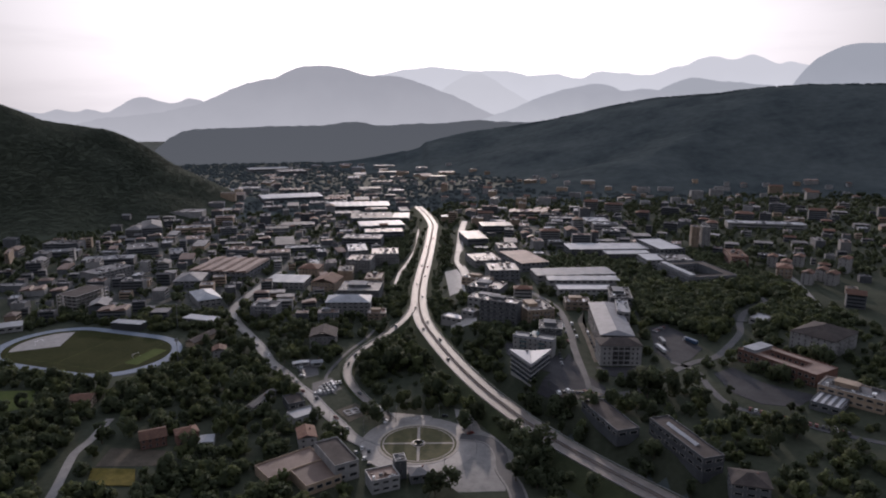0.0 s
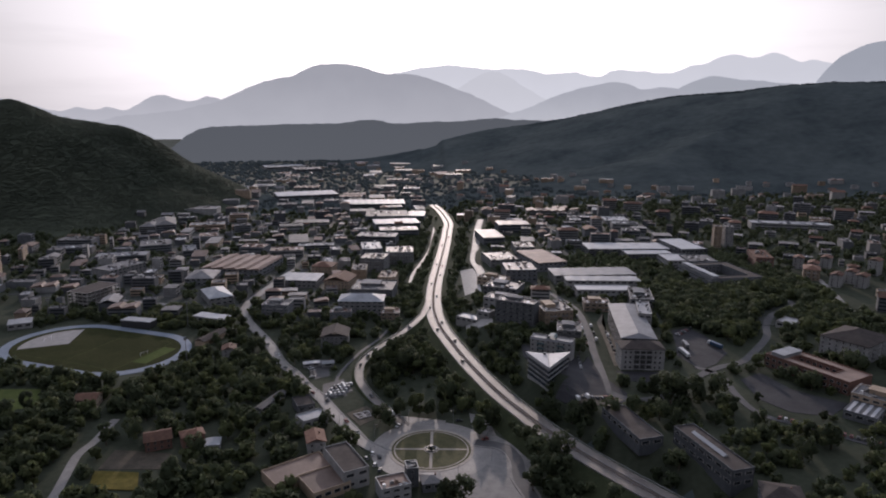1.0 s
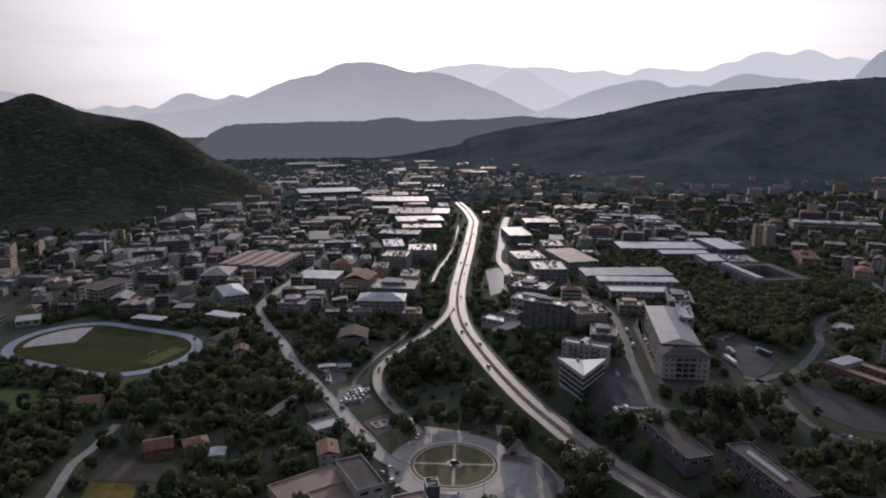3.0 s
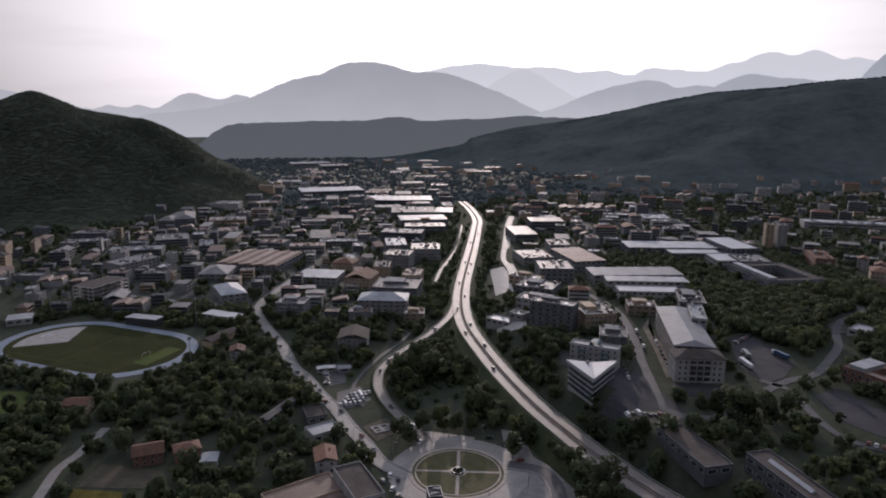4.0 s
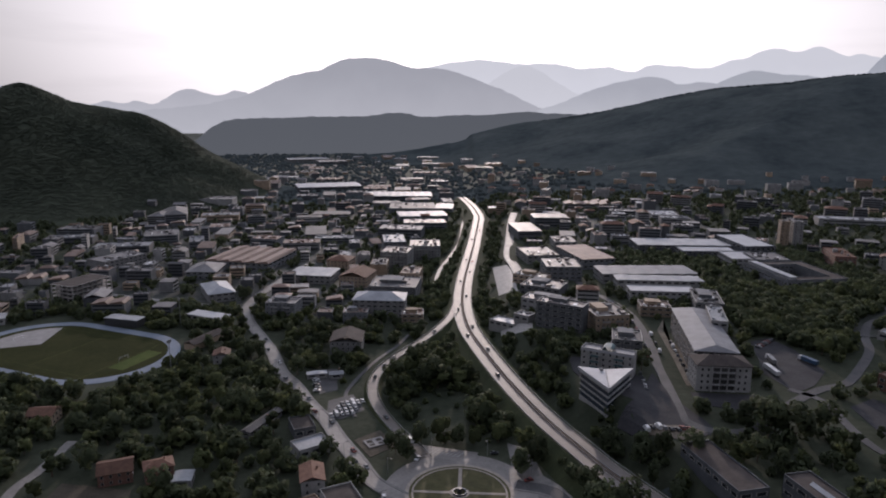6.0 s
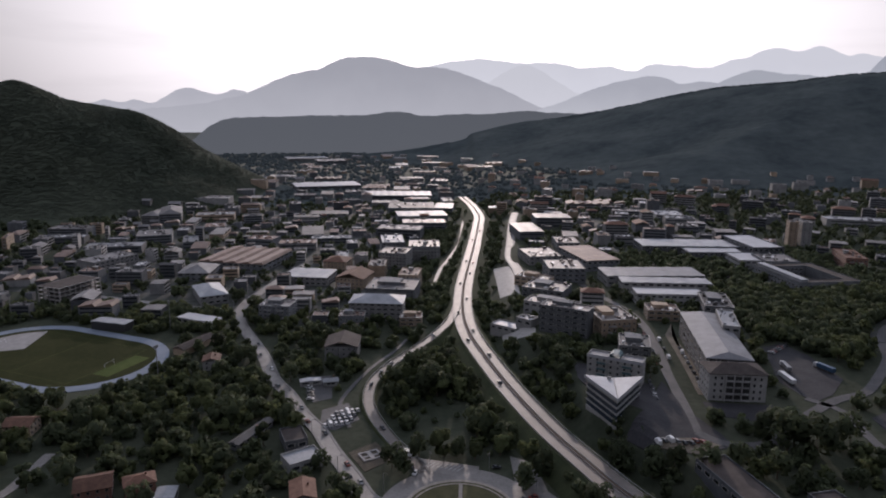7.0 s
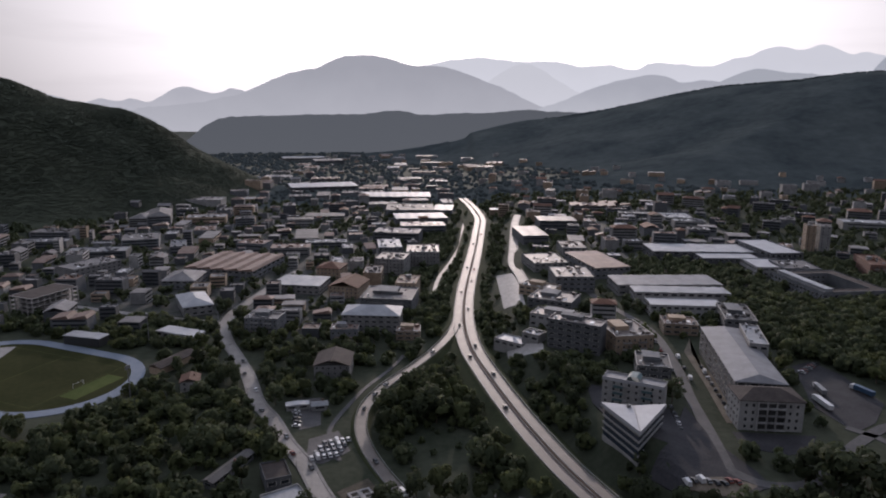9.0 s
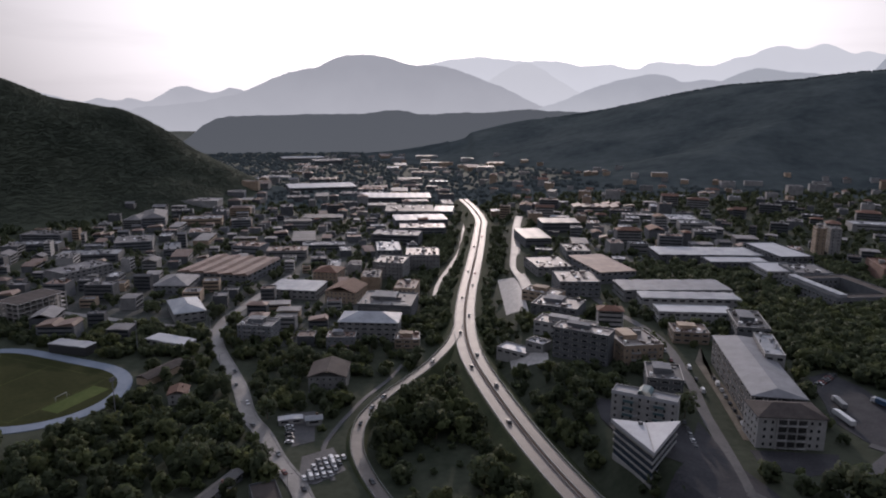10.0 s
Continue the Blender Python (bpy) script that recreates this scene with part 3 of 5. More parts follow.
for key, width in (("avenue", 7.5), ("side_street", 9), ("works_street", 10), ("station_road", 10), ("strip_street", 13), ("bypass", 7), ("park_road", 12), ("south_road", 12), ("lane", 9), ("hill_street", 7), ("back_lane", 5)):
    take_line(glide([(x, y, 0) for x, y in STREETS[key]], 4), width)
take(RB.x, RB.y, 0, 72, 72)
take(-258, 490.5, -21, 158, 98)

# ---- buildings ----


def framed_window():
    """A unit window: dark pane set back in a pale frame."""
    vs, fs, ms = [], [], []
    for b, mi in (((-0.42, 0.42, -0.03, 0.0, 0.06, 0.94), 0), ((-0.5, -0.42, -0.07, 0.0, 0.0, 1.0), 1), ((0.42, 0.5, -0.07, 0.0, 0.0, 1.0), 1),
                  ((-0.42, 0.42, -0.07, 0.0, 0.0, 0.06), 1), ((-0.42, 0.42, -0.07, 0.0, 0.94, 1.0), 1)):
        v, f = box_lists(*b, base=len(vs))
        vs += v
        fs += f
        ms += [mi] * 6
    me = mesh_of("window", vs, fs, M["glass"])
    me.materials.append(M["concrete"])
    me.polygons.foreach_set("material_index", ms)
    return me


WINDOW = framed_window()
BAND = boxes_mesh("window_band", [(-0.5, 0.5, -0.05, 0.0, 0.0, 1.0)], M["glass"])
SLAB = boxes_mesh("balcony", [(-0.5, 0.5, -1.2, 0.0, -0.14, 0.0), (-0.5, 0.5, -1.2, -1.12, 0.0, 0.95), (-0.5, -0.47, -1.12, 0.0, 0.0, 0.95), (0.47, 0.5, -1.12, 0.0, 0.0, 0.95)], M["plaster"])
HUT = boxes_mesh("stair_hut", [(-0.5, 0.5, -0.5, 0.5, 0, 1), (-0.54, 0.54, -0.54, 0.54, 1, 1.06)], M["plaster"])
CHIMNEY = boxes_mesh("chimney", [(-0.35, 0.35, -0.35, 0.35, 0, 1.5), (-0.45, 0.45, -0.45, 0.45, 1.5, 1.65)], M["brick"])
UNIT = boxes_mesh("air_unit", [(-0.9, 0.9, -0.6, 0.6, 0.15, 1.3), (-0.8, 0.8, -0.5, 0.5, 1.3, 1.42), (-0.9, -0.7, -0.6, 0.6, 0, 0.15), (0.7, 0.9, -0.6, 0.6, 0, 0.15)], M["steel"])
SKYLIGHT = boxes_mesh("skylight", [(-0.5, 0.5, -0.5, 0.5, 0, 0.22), (-0.46, 0.46, -0.46, 0.46, 0.22, 0.3)], M["white"])

TANK = boxes_mesh("roof_tank", [(-0.7, 0.7, -0.7, 0.7, 0.4, 1.8), (-0.6, 0.6, -0.6, 0.6, 1.8, 1.95), (-0.6, -0.4, -0.6, 0.6, 0, 0.4), (0.4, 0.6, -0.6, 0.6, 0, 0.4)], M["white"])

LABELS = {
    "apartment_block": ("flat roofed plaster apartment block with rows of windows", "apartment building"),
    "tower_block": ("slim tall plaster tower block above lower roofs", "tower block"),
    "office_block": ("grey office block with bands of dark windows", "office building"),
    "warehouse": ("long pale warehouse with a wide low roof", "warehouse"),
    "factory": ("broad factory hall with a low grey roof", "factory"),
    "workshop": ("low workshop with a plain flat roof", "workshop"),
    "house": ("small plaster town house among trees", "house"),
    "cottage": ("small country house with a terracotta tiled roof", "house"),
    "shed": ("plain pale shed with a metal sheet roof", "shed"),
    "school_block": ("long low institutional building with tiled roof", "school building"),
    "greenhouse": ("low building with a pale striped glazed roof", "greenhouse"),
    "grandstand": ("concrete grandstand with a pale metal roof beside the track", "grandstand"),
    "frame_block": ("unfinished concrete frame building with open storeys", "building frame"),
}
rng = random.Random(7)
vents = random.Random(99)


def ring_wall(name, w, d, z0, z1, t, material):
    """A closed wall round a rectangle, one piece, t thick."""
    v = []
    for k, z in ((0, z0), (0, z1), (t, z1), (t, z0)):
        a, b = w / 2 - k, d / 2 - k
        v += [(-a, -b, z), (a, -b, z), (a, b, z), (-a, b, z)]
    f = []
    for r in range(4):
        for i in range(4):
            j, q = (i + 1) % 4, ((r + 1) % 4) * 4
            f.append((r * 4 + i, r * 4 + j, q + j, q + i))
    return mesh_of(name, v, f, material)


def roof_mesh(kind, w, d, h, material):
    o = 0.6
    a, b = w / 2 + o, d / 2 + o
    rise = 0.32 * min(a, b) + 0.3
    if kind in ("hip", "ridge"):
        if kind == "ridge":      # short hips at the ends, low pitch
            rise, run = 2.6, 5.0
            top = [(-(a - run), 0, h + rise), (a - run, 0, h + rise)] if a >= b else [(0, -(b - run), h + rise), (0, b - run, h + rise)]
        elif a >= b:
            top = [(-(a - b), 0, h + rise), (a - b, 0, h + rise)]
        else:
            top = [(0, -(b - a), h + rise), (0, b - a, h + rise)]
        v = [(-a, -b, h), (a, -b, h), (a, b, h), (-a, b, h)] + top + [(-a, -b, h - 0.3), (a, -b, h - 0.3), (a, b, h - 0.3), (-a, b, h - 0.3)]
        if a >= b:
            f = [(0, 1, 5, 4), (2, 3, 4, 5), (1, 2, 5), (3, 0, 4)]
        else:
            f = [(0, 1, 4), (1, 2, 5, 4), (2, 3, 5), (3, 0, 4, 5)]
        f += [(6, 7, 1, 0), (7, 8, 2, 1), (8, 9, 3, 2), (9, 6, 0, 3), (9, 8, 7, 6)]
        return mesh_of("roof", v, f, material)
    if kind == "gable":
        if a >= b:
            ends = [(-a, -b, h), (-a, 0, h + rise), (-a, b, h), (a, -b, h), (a, 0, h + rise), (a, b, h)]
        else:
            ends = [(a, -b, h), (0, -b, h + rise), (-a, -b, h), (a, b, h), (0, b, h + rise), (-a, b, h)]
        v = ends + [(x, y, z - 0.3) for x, y, z in ends]
        f = [(0, 3, 4, 1), (1, 4, 5, 2), (6, 7, 10, 9), (7, 8, 11, 10), (0, 1, 7, 6), (1, 2, 8, 7), (3, 9, 10, 4), (4, 10, 11, 5), (0, 6, 9, 3), (2, 5, 11, 8)]
        return mesh_of("roof", v, f, material)
    # low bays side by side, ridges running back
    bays = max(1, round(w / 14))
    step = (w + 0.6) / bays
    b = d / 2 + 0.3
    line = [(-w / 2 - 0.3, h + 0.15)]
    for i in range(bays):
        x0 = -w / 2 - 0.3 + i * step
        line += [(x0 + step / 2, h + 0.5), (x0 + step, h + 0.15)] if kind == "sheet" else [(x0 + step * 0.86, h + 2.3), (x0 + step, h + 0.15)]
    line += [(w / 2 + 0.3, h - 0.25), (-w / 2 - 0.3, h - 0.25)]
    k = len(line)
    vs = [(x, y, z) for y in (-b, b) for x, z in line]
    fs = [(i, i + k, (i + 1) % k + k, (i + 1) % k)[::-1] for i in range(k)] + [tuple(range(k))[::-1], tuple(range(k, 2 * k))]
    return mesh_of("roof", vs, fs, material)


def put(name, me, parent, x, y, z, sx=1.0, sy=1.0, sz=1.0, rz=0.0):
    return part(name, me, parent, "", Matrix.LocRotScale((x, y, z), Euler((0, 0, rz)), (sx, sy, sz)))


def block(name, x, y, rot, w, d, h, roof, wall, roof_mat, storeys, detail=2, group="", clutter=True):
    """A building: walls, roof, windows face by face, and what stands on its roof. detail 2: every window, 1: bands, 0: none."""
    ob = new(name)
    words, cat = LABELS[name]
    if roof in ("hip", "gable") and name in ("apartment_block", "house"):
        words = "plaster " + cat + " with a reddish tiled roof"
    elif roof == "flat" and name in ("warehouse", "factory"):
        words = "broad flat roofed " + cat + " with low parapets"
    tagged(ob, words, cat, group or "buildings of the town")
    ob.matrix_basis = pose(x, y, plain(x, y), 0, 0, rot)
    take(x, y, rot, w, d, 1.5)
    wm = M[wall]
    if y > 830:
        detail = min(detail, 1)
    if name == "frame_block":
        floor_slab = boxes_mesh("floor_slab", [(-w / 2, w / 2, -d / 2, d / 2, -0.35, 0)], M["concrete"])
        for s in range(storeys + 1):
            put("floor_slab", floor_slab, ob, 0, 0, s * h / storeys)
        part("roof", boxes_mesh("roof", [(-w / 2 + 0.8, w / 2 - 0.8, -d / 2 + 0.8, d / 2 - 0.8, h + 0.004, h + 0.1)], M["brown_roof"]), ob, "dark roofing felt")
        n = round(w / 5)
        col = boxes_mesh("column", [(-0.35, 0.35, -0.35, 0.35, 0, h)], M["concrete"])
        for i in range(n + 1):
            for yy in (-d / 2 + 0.4, d / 2 - 0.4):
                put("column", col, ob, -w / 2 + 0.4 + i * (w - 0.8) / n, yy, 0)
        for j in range(1, 4):
            put("column", col, ob, -w / 2 + 0.4, -d / 2 + j * d / 4, 0)
            put("column", col, ob, w / 2 - 0.4, -d / 2 + j * d / 4, 0)
        part("core", boxes_mesh("core", [(-w / 2 + 4, w / 2 - 4, -d / 4, d / 4, -2, h)], M["dark"]), ob, "dark recessed core")
        return ob
    if roof == "flat":
        part("wall", ring_wall("wall", w, d, -4.0, h + 0.7, 0.3, wm), ob)
        slabs = [(-w / 2 + 0.3, w / 2 - 0.3, -d / 2 + 0.3, d / 2 - 0.3, h - 0.4, h)]
        for _ in range(min(16, int(w * d / 45)) if clutter else 0):      # vents, hatches and ducts
            u, v = vents.uniform(-0.4, 0.4) * w, vents.uniform(-0.4, 0.4) * d
            a, c = vents.uniform(0.3, 0.05 * w + 0.5), vents.uniform(0.3, 0.05 * d + 0.5)
            slabs.append((u - a, u + a, v - c, v + c, h - 0.05, h + vents.choice((0.3, 0.5, 0.9, 1.4, 2.0))))
        part("roof", boxes_mesh("roof", slabs, M[roof_mat]), ob)
    else:
        part("wall", boxes_mesh("wall", [(-w / 2, w / 2, -d / 2, d / 2, -4, h - 0.26)], wm), ob)
        part("roof", roof_mesh(roof, w, d, h, M[roof_mat]), ob)
    if name == "grandstand":
        return ob
    fl = h / storeys
    faces_ = ((w, d / 2, 0.0), (d, w / 2, -math.pi / 2 if x > 0 else math.pi / 2))
    wide = name in ("warehouse", "factory", "workshop", "greenhouse", "shed", "office_block", "school_block")
    if detail == 2:
        for span, off, turn in faces_:
            if span < 4:
                continue
            pitch = 5.0 if wide else 3.4
            n = max(1, min(11 if turn == 0.0 else 7, int(span / pitch)))
            for s in range(storeys):
                for i in range(n):
                    u = (i + 0.5) * span / n - span / 2
                    ww, hh = (span / n * 0.72, fl * 0.38) if wide else (1.25, 1.5)
                    z = s * fl + (fl * 0.42 if wide else 0.95)
                    p = Vector((u, -off - 0.003, z))
                    p.rotate(Euler((0, 0, turn)))
                    put("window", WINDOW, ob, p.x, p.y, p.z, ww, 1, hh, turn)
            if name == "apartment_block" and turn == 0.0:
                for s in range(1, storeys):
                    for u in (-span * 0.2, span * 0.2):
                        put("balcony", SLAB, ob, u, -off, s * fl, span * 0.22, 1, 1)
    elif detail == 1:
        for s in range(storeys):
            put("window_band", BAND, ob, 0, -d / 2 - 0.003, s * fl + 1.1, w * 0.9, 1, 1.3)
    if roof == "flat" and detail and clutter:
        if w > 14 and d > 10 and not wide:
            put("stair_hut", HUT, ob, rng.uniform(-0.2, 0.2) * w, rng.uniform(-0.1, 0.25) * d, h, 4, 3.5, 2.6)
        for _ in range(rng.randint(1, 4) if detail == 2 else 1):
            put("air_unit", UNIT, ob, rng.uniform(-0.4, 0.4) * w, rng.uniform(-0.4, 0.4) * d, h, 1, 1, 1, rng.choice((0, 1.57)))
        if wide and w > 18:
            for i in range(3):
                put("skylight", SKYLIGHT, ob, (i - 1) * w * 0.28, rng.uniform(-0.2, 0.2) * d, h, 2.2, 4, 1)
        if detail == 2 and y < 640:
            cap = 0.12
            part("coping", ring_wall("coping", w + 2 * cap, d + 2 * cap, h + 0.7, h + 0.82, 0.47, M["concrete"]), ob, "pale coping")
            if w > 16 and d > 12:
                part("penthouse", boxes_mesh("penthouse", [(-w * 0.3, w * rng.uniform(0.0, 0.25), -d * 0.1, d * 0.32, h, h + 2.7), (-w * 0.32, w * 0.02, -d * 0.12, d * 0.34, h + 2.7, h + 2.9)], wm), ob)
            if w > 12 and d > 9:
                rack = [(w * 0.1 + 0.2, w * 0.42, -d * 0.4 + 1.9 * i, -d * 0.4 + 1.9 * i + 1.2, h + 0.3, h + 0.42) for i in range(3)]
                part("solar_panel", boxes_mesh("solar_panel", rack[:1], M["glass"]), ob, "dark solar panels")
                put("roof_tank", TANK, ob, -w * 0.38, -d * 0.3, h)
            if w > 15 and not wide:
                part("awning", boxes_mesh("awning", [(-w * 0.35, w * 0.35, -d / 2 - 1.6, -d / 2, 2.9, 3.05)], M["flat_warm"]), ob)
    elif roof in ("hip", "gable") and detail:
        put("chimney", CHIMNEY, ob, w * 0.22, d * 0.1, h + 0.6)
    return ob


# placed buildings of the near and middle town
block("shed", -56, 584, -2, 41, 24, 14, "hip", "plaster", "sheet", 4)
block("apartment_block", -48, 639, -6, 41, 37, 12, "flat", "plaster_grey", "flat", 4)
block("apartment_block", -56, 764, -9, 29, 32, 16, "flat", "plaster", "bright_roof", 5)
block("apartment_block", -28, 808, 2, 34, 38, 15, "flat", "plaster", "bright_roof", 4)
block("office_block", -64, 819, 8, 25, 47, 18, "flat", "plaster_grey", "sheet", 5)
block("warehouse", -42, 1068, 10, 72, 46, 10, "sheet", "plaster_grey", "sheet", 2)
block("warehouse", -35, 985, 6, 58, 35, 12, "flat", "plaster_grey", "bright_roof", 3)
block("warehouse", -63, 932, -6, 56, 36, 12, "flat", "plaster_grey", "flat", 3)
block("apartment_block", -36, 677, -5, 18, 29, 14, "flat", "plaster_warm", "flat_warm", 4)
block("house", -70, 497, 2, 21, 22, 10, "gable", "plaster", "brown_roof", 3)
block("house", -73, 562, 2, 19, 13, 8, "flat", "plaster_grey", "flat_warm", 2)
block("workshop", -29, 566, 2, 17, 14, 6, "flat", "plaster_warm", "flat_warm", 2)
block("house", -113, 745, -11, 23, 23, 10, "hip", "plaster_warm", "tile", 3)
block("house", -87, 680, -13, 26, 30, 10, "gable", "plaster_warm", "tile", 3)
block("workshop", -131, 693, -7, 42, 33, 8, "sheet", "plaster", "sheet", 2)
block("factory", -252, 1462, 19, 130, 70, 10, "sheet", "plaster_grey", "sheet", 2)
block("factory", -94, 1316, 4, 120, 62, 10, "sheet", "plaster_grey", "sheet", 2)
block("factory", -61, 1158, 3, 73, 69, 10, "flat", "plaster_grey", "flat", 2)
block("workshop", -9, 1159, -3, 29, 55, 9, "sheet", "plaster_grey", "sheet", 2)
block("workshop", 75, 550, -28, 38, 17, 9, "flat", "plaster", "bright_roof", 2)
block("office_block", 78.4, 510, -28, 33, 14, 18, "flat", "plaster_grey", "bright_roof", 5)
block("workshop", 78, 599, -25, 33, 27, 8, "flat", "plaster_grey", "bright_roof", 2)
block("workshop", 72, 634, -32, 29, 17, 7, "flat", "plaster_warm", "bright_roof", 2)
block("warehouse", 89, 730, 10, 33, 43, 8, "flat", "plaster", "bright_roof", 2)
block("workshop", 90, 863, 7, 28, 58, 10, "sheet", "plaster_grey", "bright_roof", 2)
block("warehouse", 130, 934, 3, 45, 33, 12, "sheet", "plaster_grey", "bright_roof", 3)
block("workshop", 125, 794, 1, 24, 36, 8, "flat", "plaster", "bright_roof", 2)
block("warehouse", 134, 718, 14, 33, 66, 10, "sheet", "plaster_grey", "flat_warm", 2)
block("office_block", 101, 660, 1, 32, 37, 12, "flat", "plaster_grey", "bright_roof", 3)
block("workshop", 41, 530, -36, 21, 12, 4, "flat", "plaster_pale", "white_roof", 1, clutter=False)
block("workshop", 54, 524, -38, 12, 10, 5, "flat", "plaster", "sheet", 1)
block("apartment_block", 108.5, 513, 10, 24, 30, 12, "flat", "plaster_warm", "bright_roof", 3)
block("office_block", 112, 465, -12, 18, 22, 10, "flat", "plaster_grey", "flat", 3)
block("apartment_block", 92, 427.5, -26, 30, 9, 13.5, "flat", "plaster_pale", "grey_sheet", 4, clutter=False)
block("warehouse", 158.5, 463, -9, 24, 84, 16, "ridge", "plaster_grey", "grey_sheet", 4)
cream = block("apartment_block", 149.5, 411, -4, 29, 17, 15, "hip", "plaster_pale", "brown_roof", 4, 0)
# flat dark panel on the wall paints the shade inside the balcony bays
part("balcony_recess", boxes_mesh("balcony_recess", [(-6.2, 6.2, -8.56, -8.4, 0.6, 13.6)], M["dark"]), cream, "flat dark panel for the shade in the balcony bays")
for s in range(4):
    for u in (-11.5, -8.3, 8.3, 11.5):
        put("window", WINDOW, cream, u, -8.503, s * 3.5 + 1.2, 1.3, 1, 1.7)
    for u in (-4.1, 0.0, 4.1):
        put("balcony", SLAB, cream, u, -8.56, s * 3.5 + 0.6, 3.7, 1, 1)
    for i in range(4):
        put("window", WINDOW, cream, -14.503, -6 + 4 * i, s * 3.5 + 1.2, 1.3, 1, 1.7, -math.pi / 2)
for u in (-6.3, -2.05, 2.05, 6.3):
    part("pier", boxes_mesh("pier", [(u - 0.25, u + 0.25, -9.5, -8.4, 0, 14.2)], M["plaster_pale"]), cream)
block("workshop", 175, 484, -14, 10, 35, 19, "flat", "plaster", "sheet", 4)
block("warehouse", 174, 647, 3, 84, 31, 9, "sheet", "plaster", "grey_sheet", 2)
block("warehouse", 177, 617, -2, 72, 18, 9, "sheet", "plaster", "sheet", 2)
block("warehouse", 170, 586, -3, 52, 20, 8, "flat", "plaster", "white_roof", 2, clutter=False)
block("warehouse", 197, 560, -12, 20, 39, 9, "flat", "plaster_grey", "flat", 2)
block("workshop", 153, 545, -7, 22, 18, 7, "flat", "plaster_warm", "flat_warm", 2)
block("warehouse", 312, 766, 6, 32, 66, 12, "flat", "clad", "white_roof", 2, clutter=False)
block("warehouse", 247, 775, 0, 98, 36, 9, "sheet", "clad", "sheet", 2)
block("warehouse", 263, 742, 1, 55, 24, 8, "flat", "clad", "sheet", 2, clutter=False)
block("warehouse", 287, 712, 0, 33, 36, 8, "flat", "plaster", "white_roof", 2, clutter=False)
block("workshop", 307, 702, -2, 31, 35, 9, "flat", "plaster_grey", "flat", 2)
block("apartment_block", 380, 708, -14, 18, 46, 11, "flat", "brick", "tile", 3)
block("tower_block", 371, 803, -14, 9, 15, 26, "flat", "plaster_warm", "flat", 8)
block("tower_block", 384, 801, -14, 10, 19, 26, "flat", "plaster", "flat", 8)
block("warehouse", 524, 913, -14, 107, 26, 8, "flat", "plaster", "sheet", 2)
block("apartment_block", 400, 640, -28, 15, 22, 11, "hip", "plaster_warm", "tile", 3)
block("apartment_block", 312.5, 429, 34, 38, 32, 13, "hip", "plaster", "brown_roof", 4)
block("workshop", 297, 490, 38, 18, 13, 5, "flat", "plaster_pale", "sheet", 1, clutter=False)
# terrace of pale houses on the slope
for x, y, r, h in ((411, 684, -34, 12), (412, 658, -37, 12), (440, 681, -40, 12), (407, 608, -43, 12), (429, 619, -46, 12), (429, 602, -49, 12), (472, 648, -52, 16)):
    block("house", x, y, r, 10, 13, h, "gable", "plaster_pale", "tile", 4)
block("school_block", 275, 336, -48, 37, 19, 8, "flat", "plaster_warm", "flat", 2)
block("greenhouse", 255, 329, 43, 19.5, 17, 4.5, "flat", "plaster_grey", "flat", 1, clutter=False)
block("office_block", 144.5, 280, 13.5, 12, 47, 9, "flat", "clad", "brown_roof", 2, clutter=False)
block("workshop", 161, 243, -18, 17, 15, 7, "hip", "plaster_grey", "brown_roof", 2)
block("warehouse", 115, 316, 14, 14, 40, 5, "flat", "clad", "brown_roof", 1, clutter=False)
block("warehouse", -65, 295.5, 36, 33, 17, 5, "flat", "plaster_warm", "flat_warm", 1, clutter=False)
block("warehouse", -50, 284, 33, 20, 20, 5.2, "flat", "plaster_warm", "flat_warm", 1, clutter=False)
block("warehouse", -40.5, 297, 28, 13.5, 30, 10, "flat", "plaster", "brown_roof", 2, clutter=False)
block("cottage", -150, 331, 23, 14, 13, 6, "gable", "brick", "tile", 2)
block("cottage", -131, 332, 28, 12, 9, 7, "hip", "brick", "tile", 2)
block("shed", -118, 327, 9, 8, 9, 4, "sheet", "plaster", "sheet", 1)
block("cottage", -214, 385, 5, 13, 11, 6, "gable", "plaster_warm", "tile", 2)
block("cottage", -60.5, 326, 14, 10, 14, 7, "gable", "plaster", "tile", 2)
block("workshop", -67.3, 357, 35, 16.5, 11.5, 5, "flat", "plaster", "sheet", 1, clutter=False)
block("workshop", -76, 377.5, 24, 11, 15, 5, "flat", "plaster_grey", "brown_roof", 1, clutter=False)
block("shed", -98, 383, -21, 5, 28, 3.5, "gable", "plaster_grey", "flat", 1)
block("shed", -82, 449, 15, 12, 4.5, 3, "sheet", "plaster_pale", "white_roof", 1)
block("shed", -70, 448.5, 15, 8, 5, 3.4, "gable", "plaster", "sheet", 1)
block("grandstand", -246, 545, -13, 28, 10, 6, "sheet", "dark", "sheet", 1)
block("grandstand", -172, 507, 68, 30, 9, 4.5, "gable", "plaster_warm", "brown_roof", 1)
block("workshop", -187, 558, -21, 32, 12, 5, "sheet", "plaster", "white_roof", 1)
block("workshop", -347, 545, 26, 18, 16, 5, "sheet", "plaster", "sheet", 1)
block("frame_block", -321, 626, 69, 41, 25, 14, "flat", "plaster_grey", "flat", 4)
block("cottage", -149, 474, 14, 10, 11, 6, "gable", "plaster_pale", "tile", 2)
block("apartment_block", -132, 575, -6, 24, 19, 12, "flat", "plaster_grey", "flat", 4)
block("factory", -211, 763, -11, 70, 70, 9, "saw", "plaster_grey", "flat_warm", 2)
block("workshop", -240, 705, 3, 29, 37, 8, "hip", "plaster_grey", "flat", 2)
block("workshop", -203, 628, 29, 22, 40, 8, "hip", "plaster", "sheet", 2)
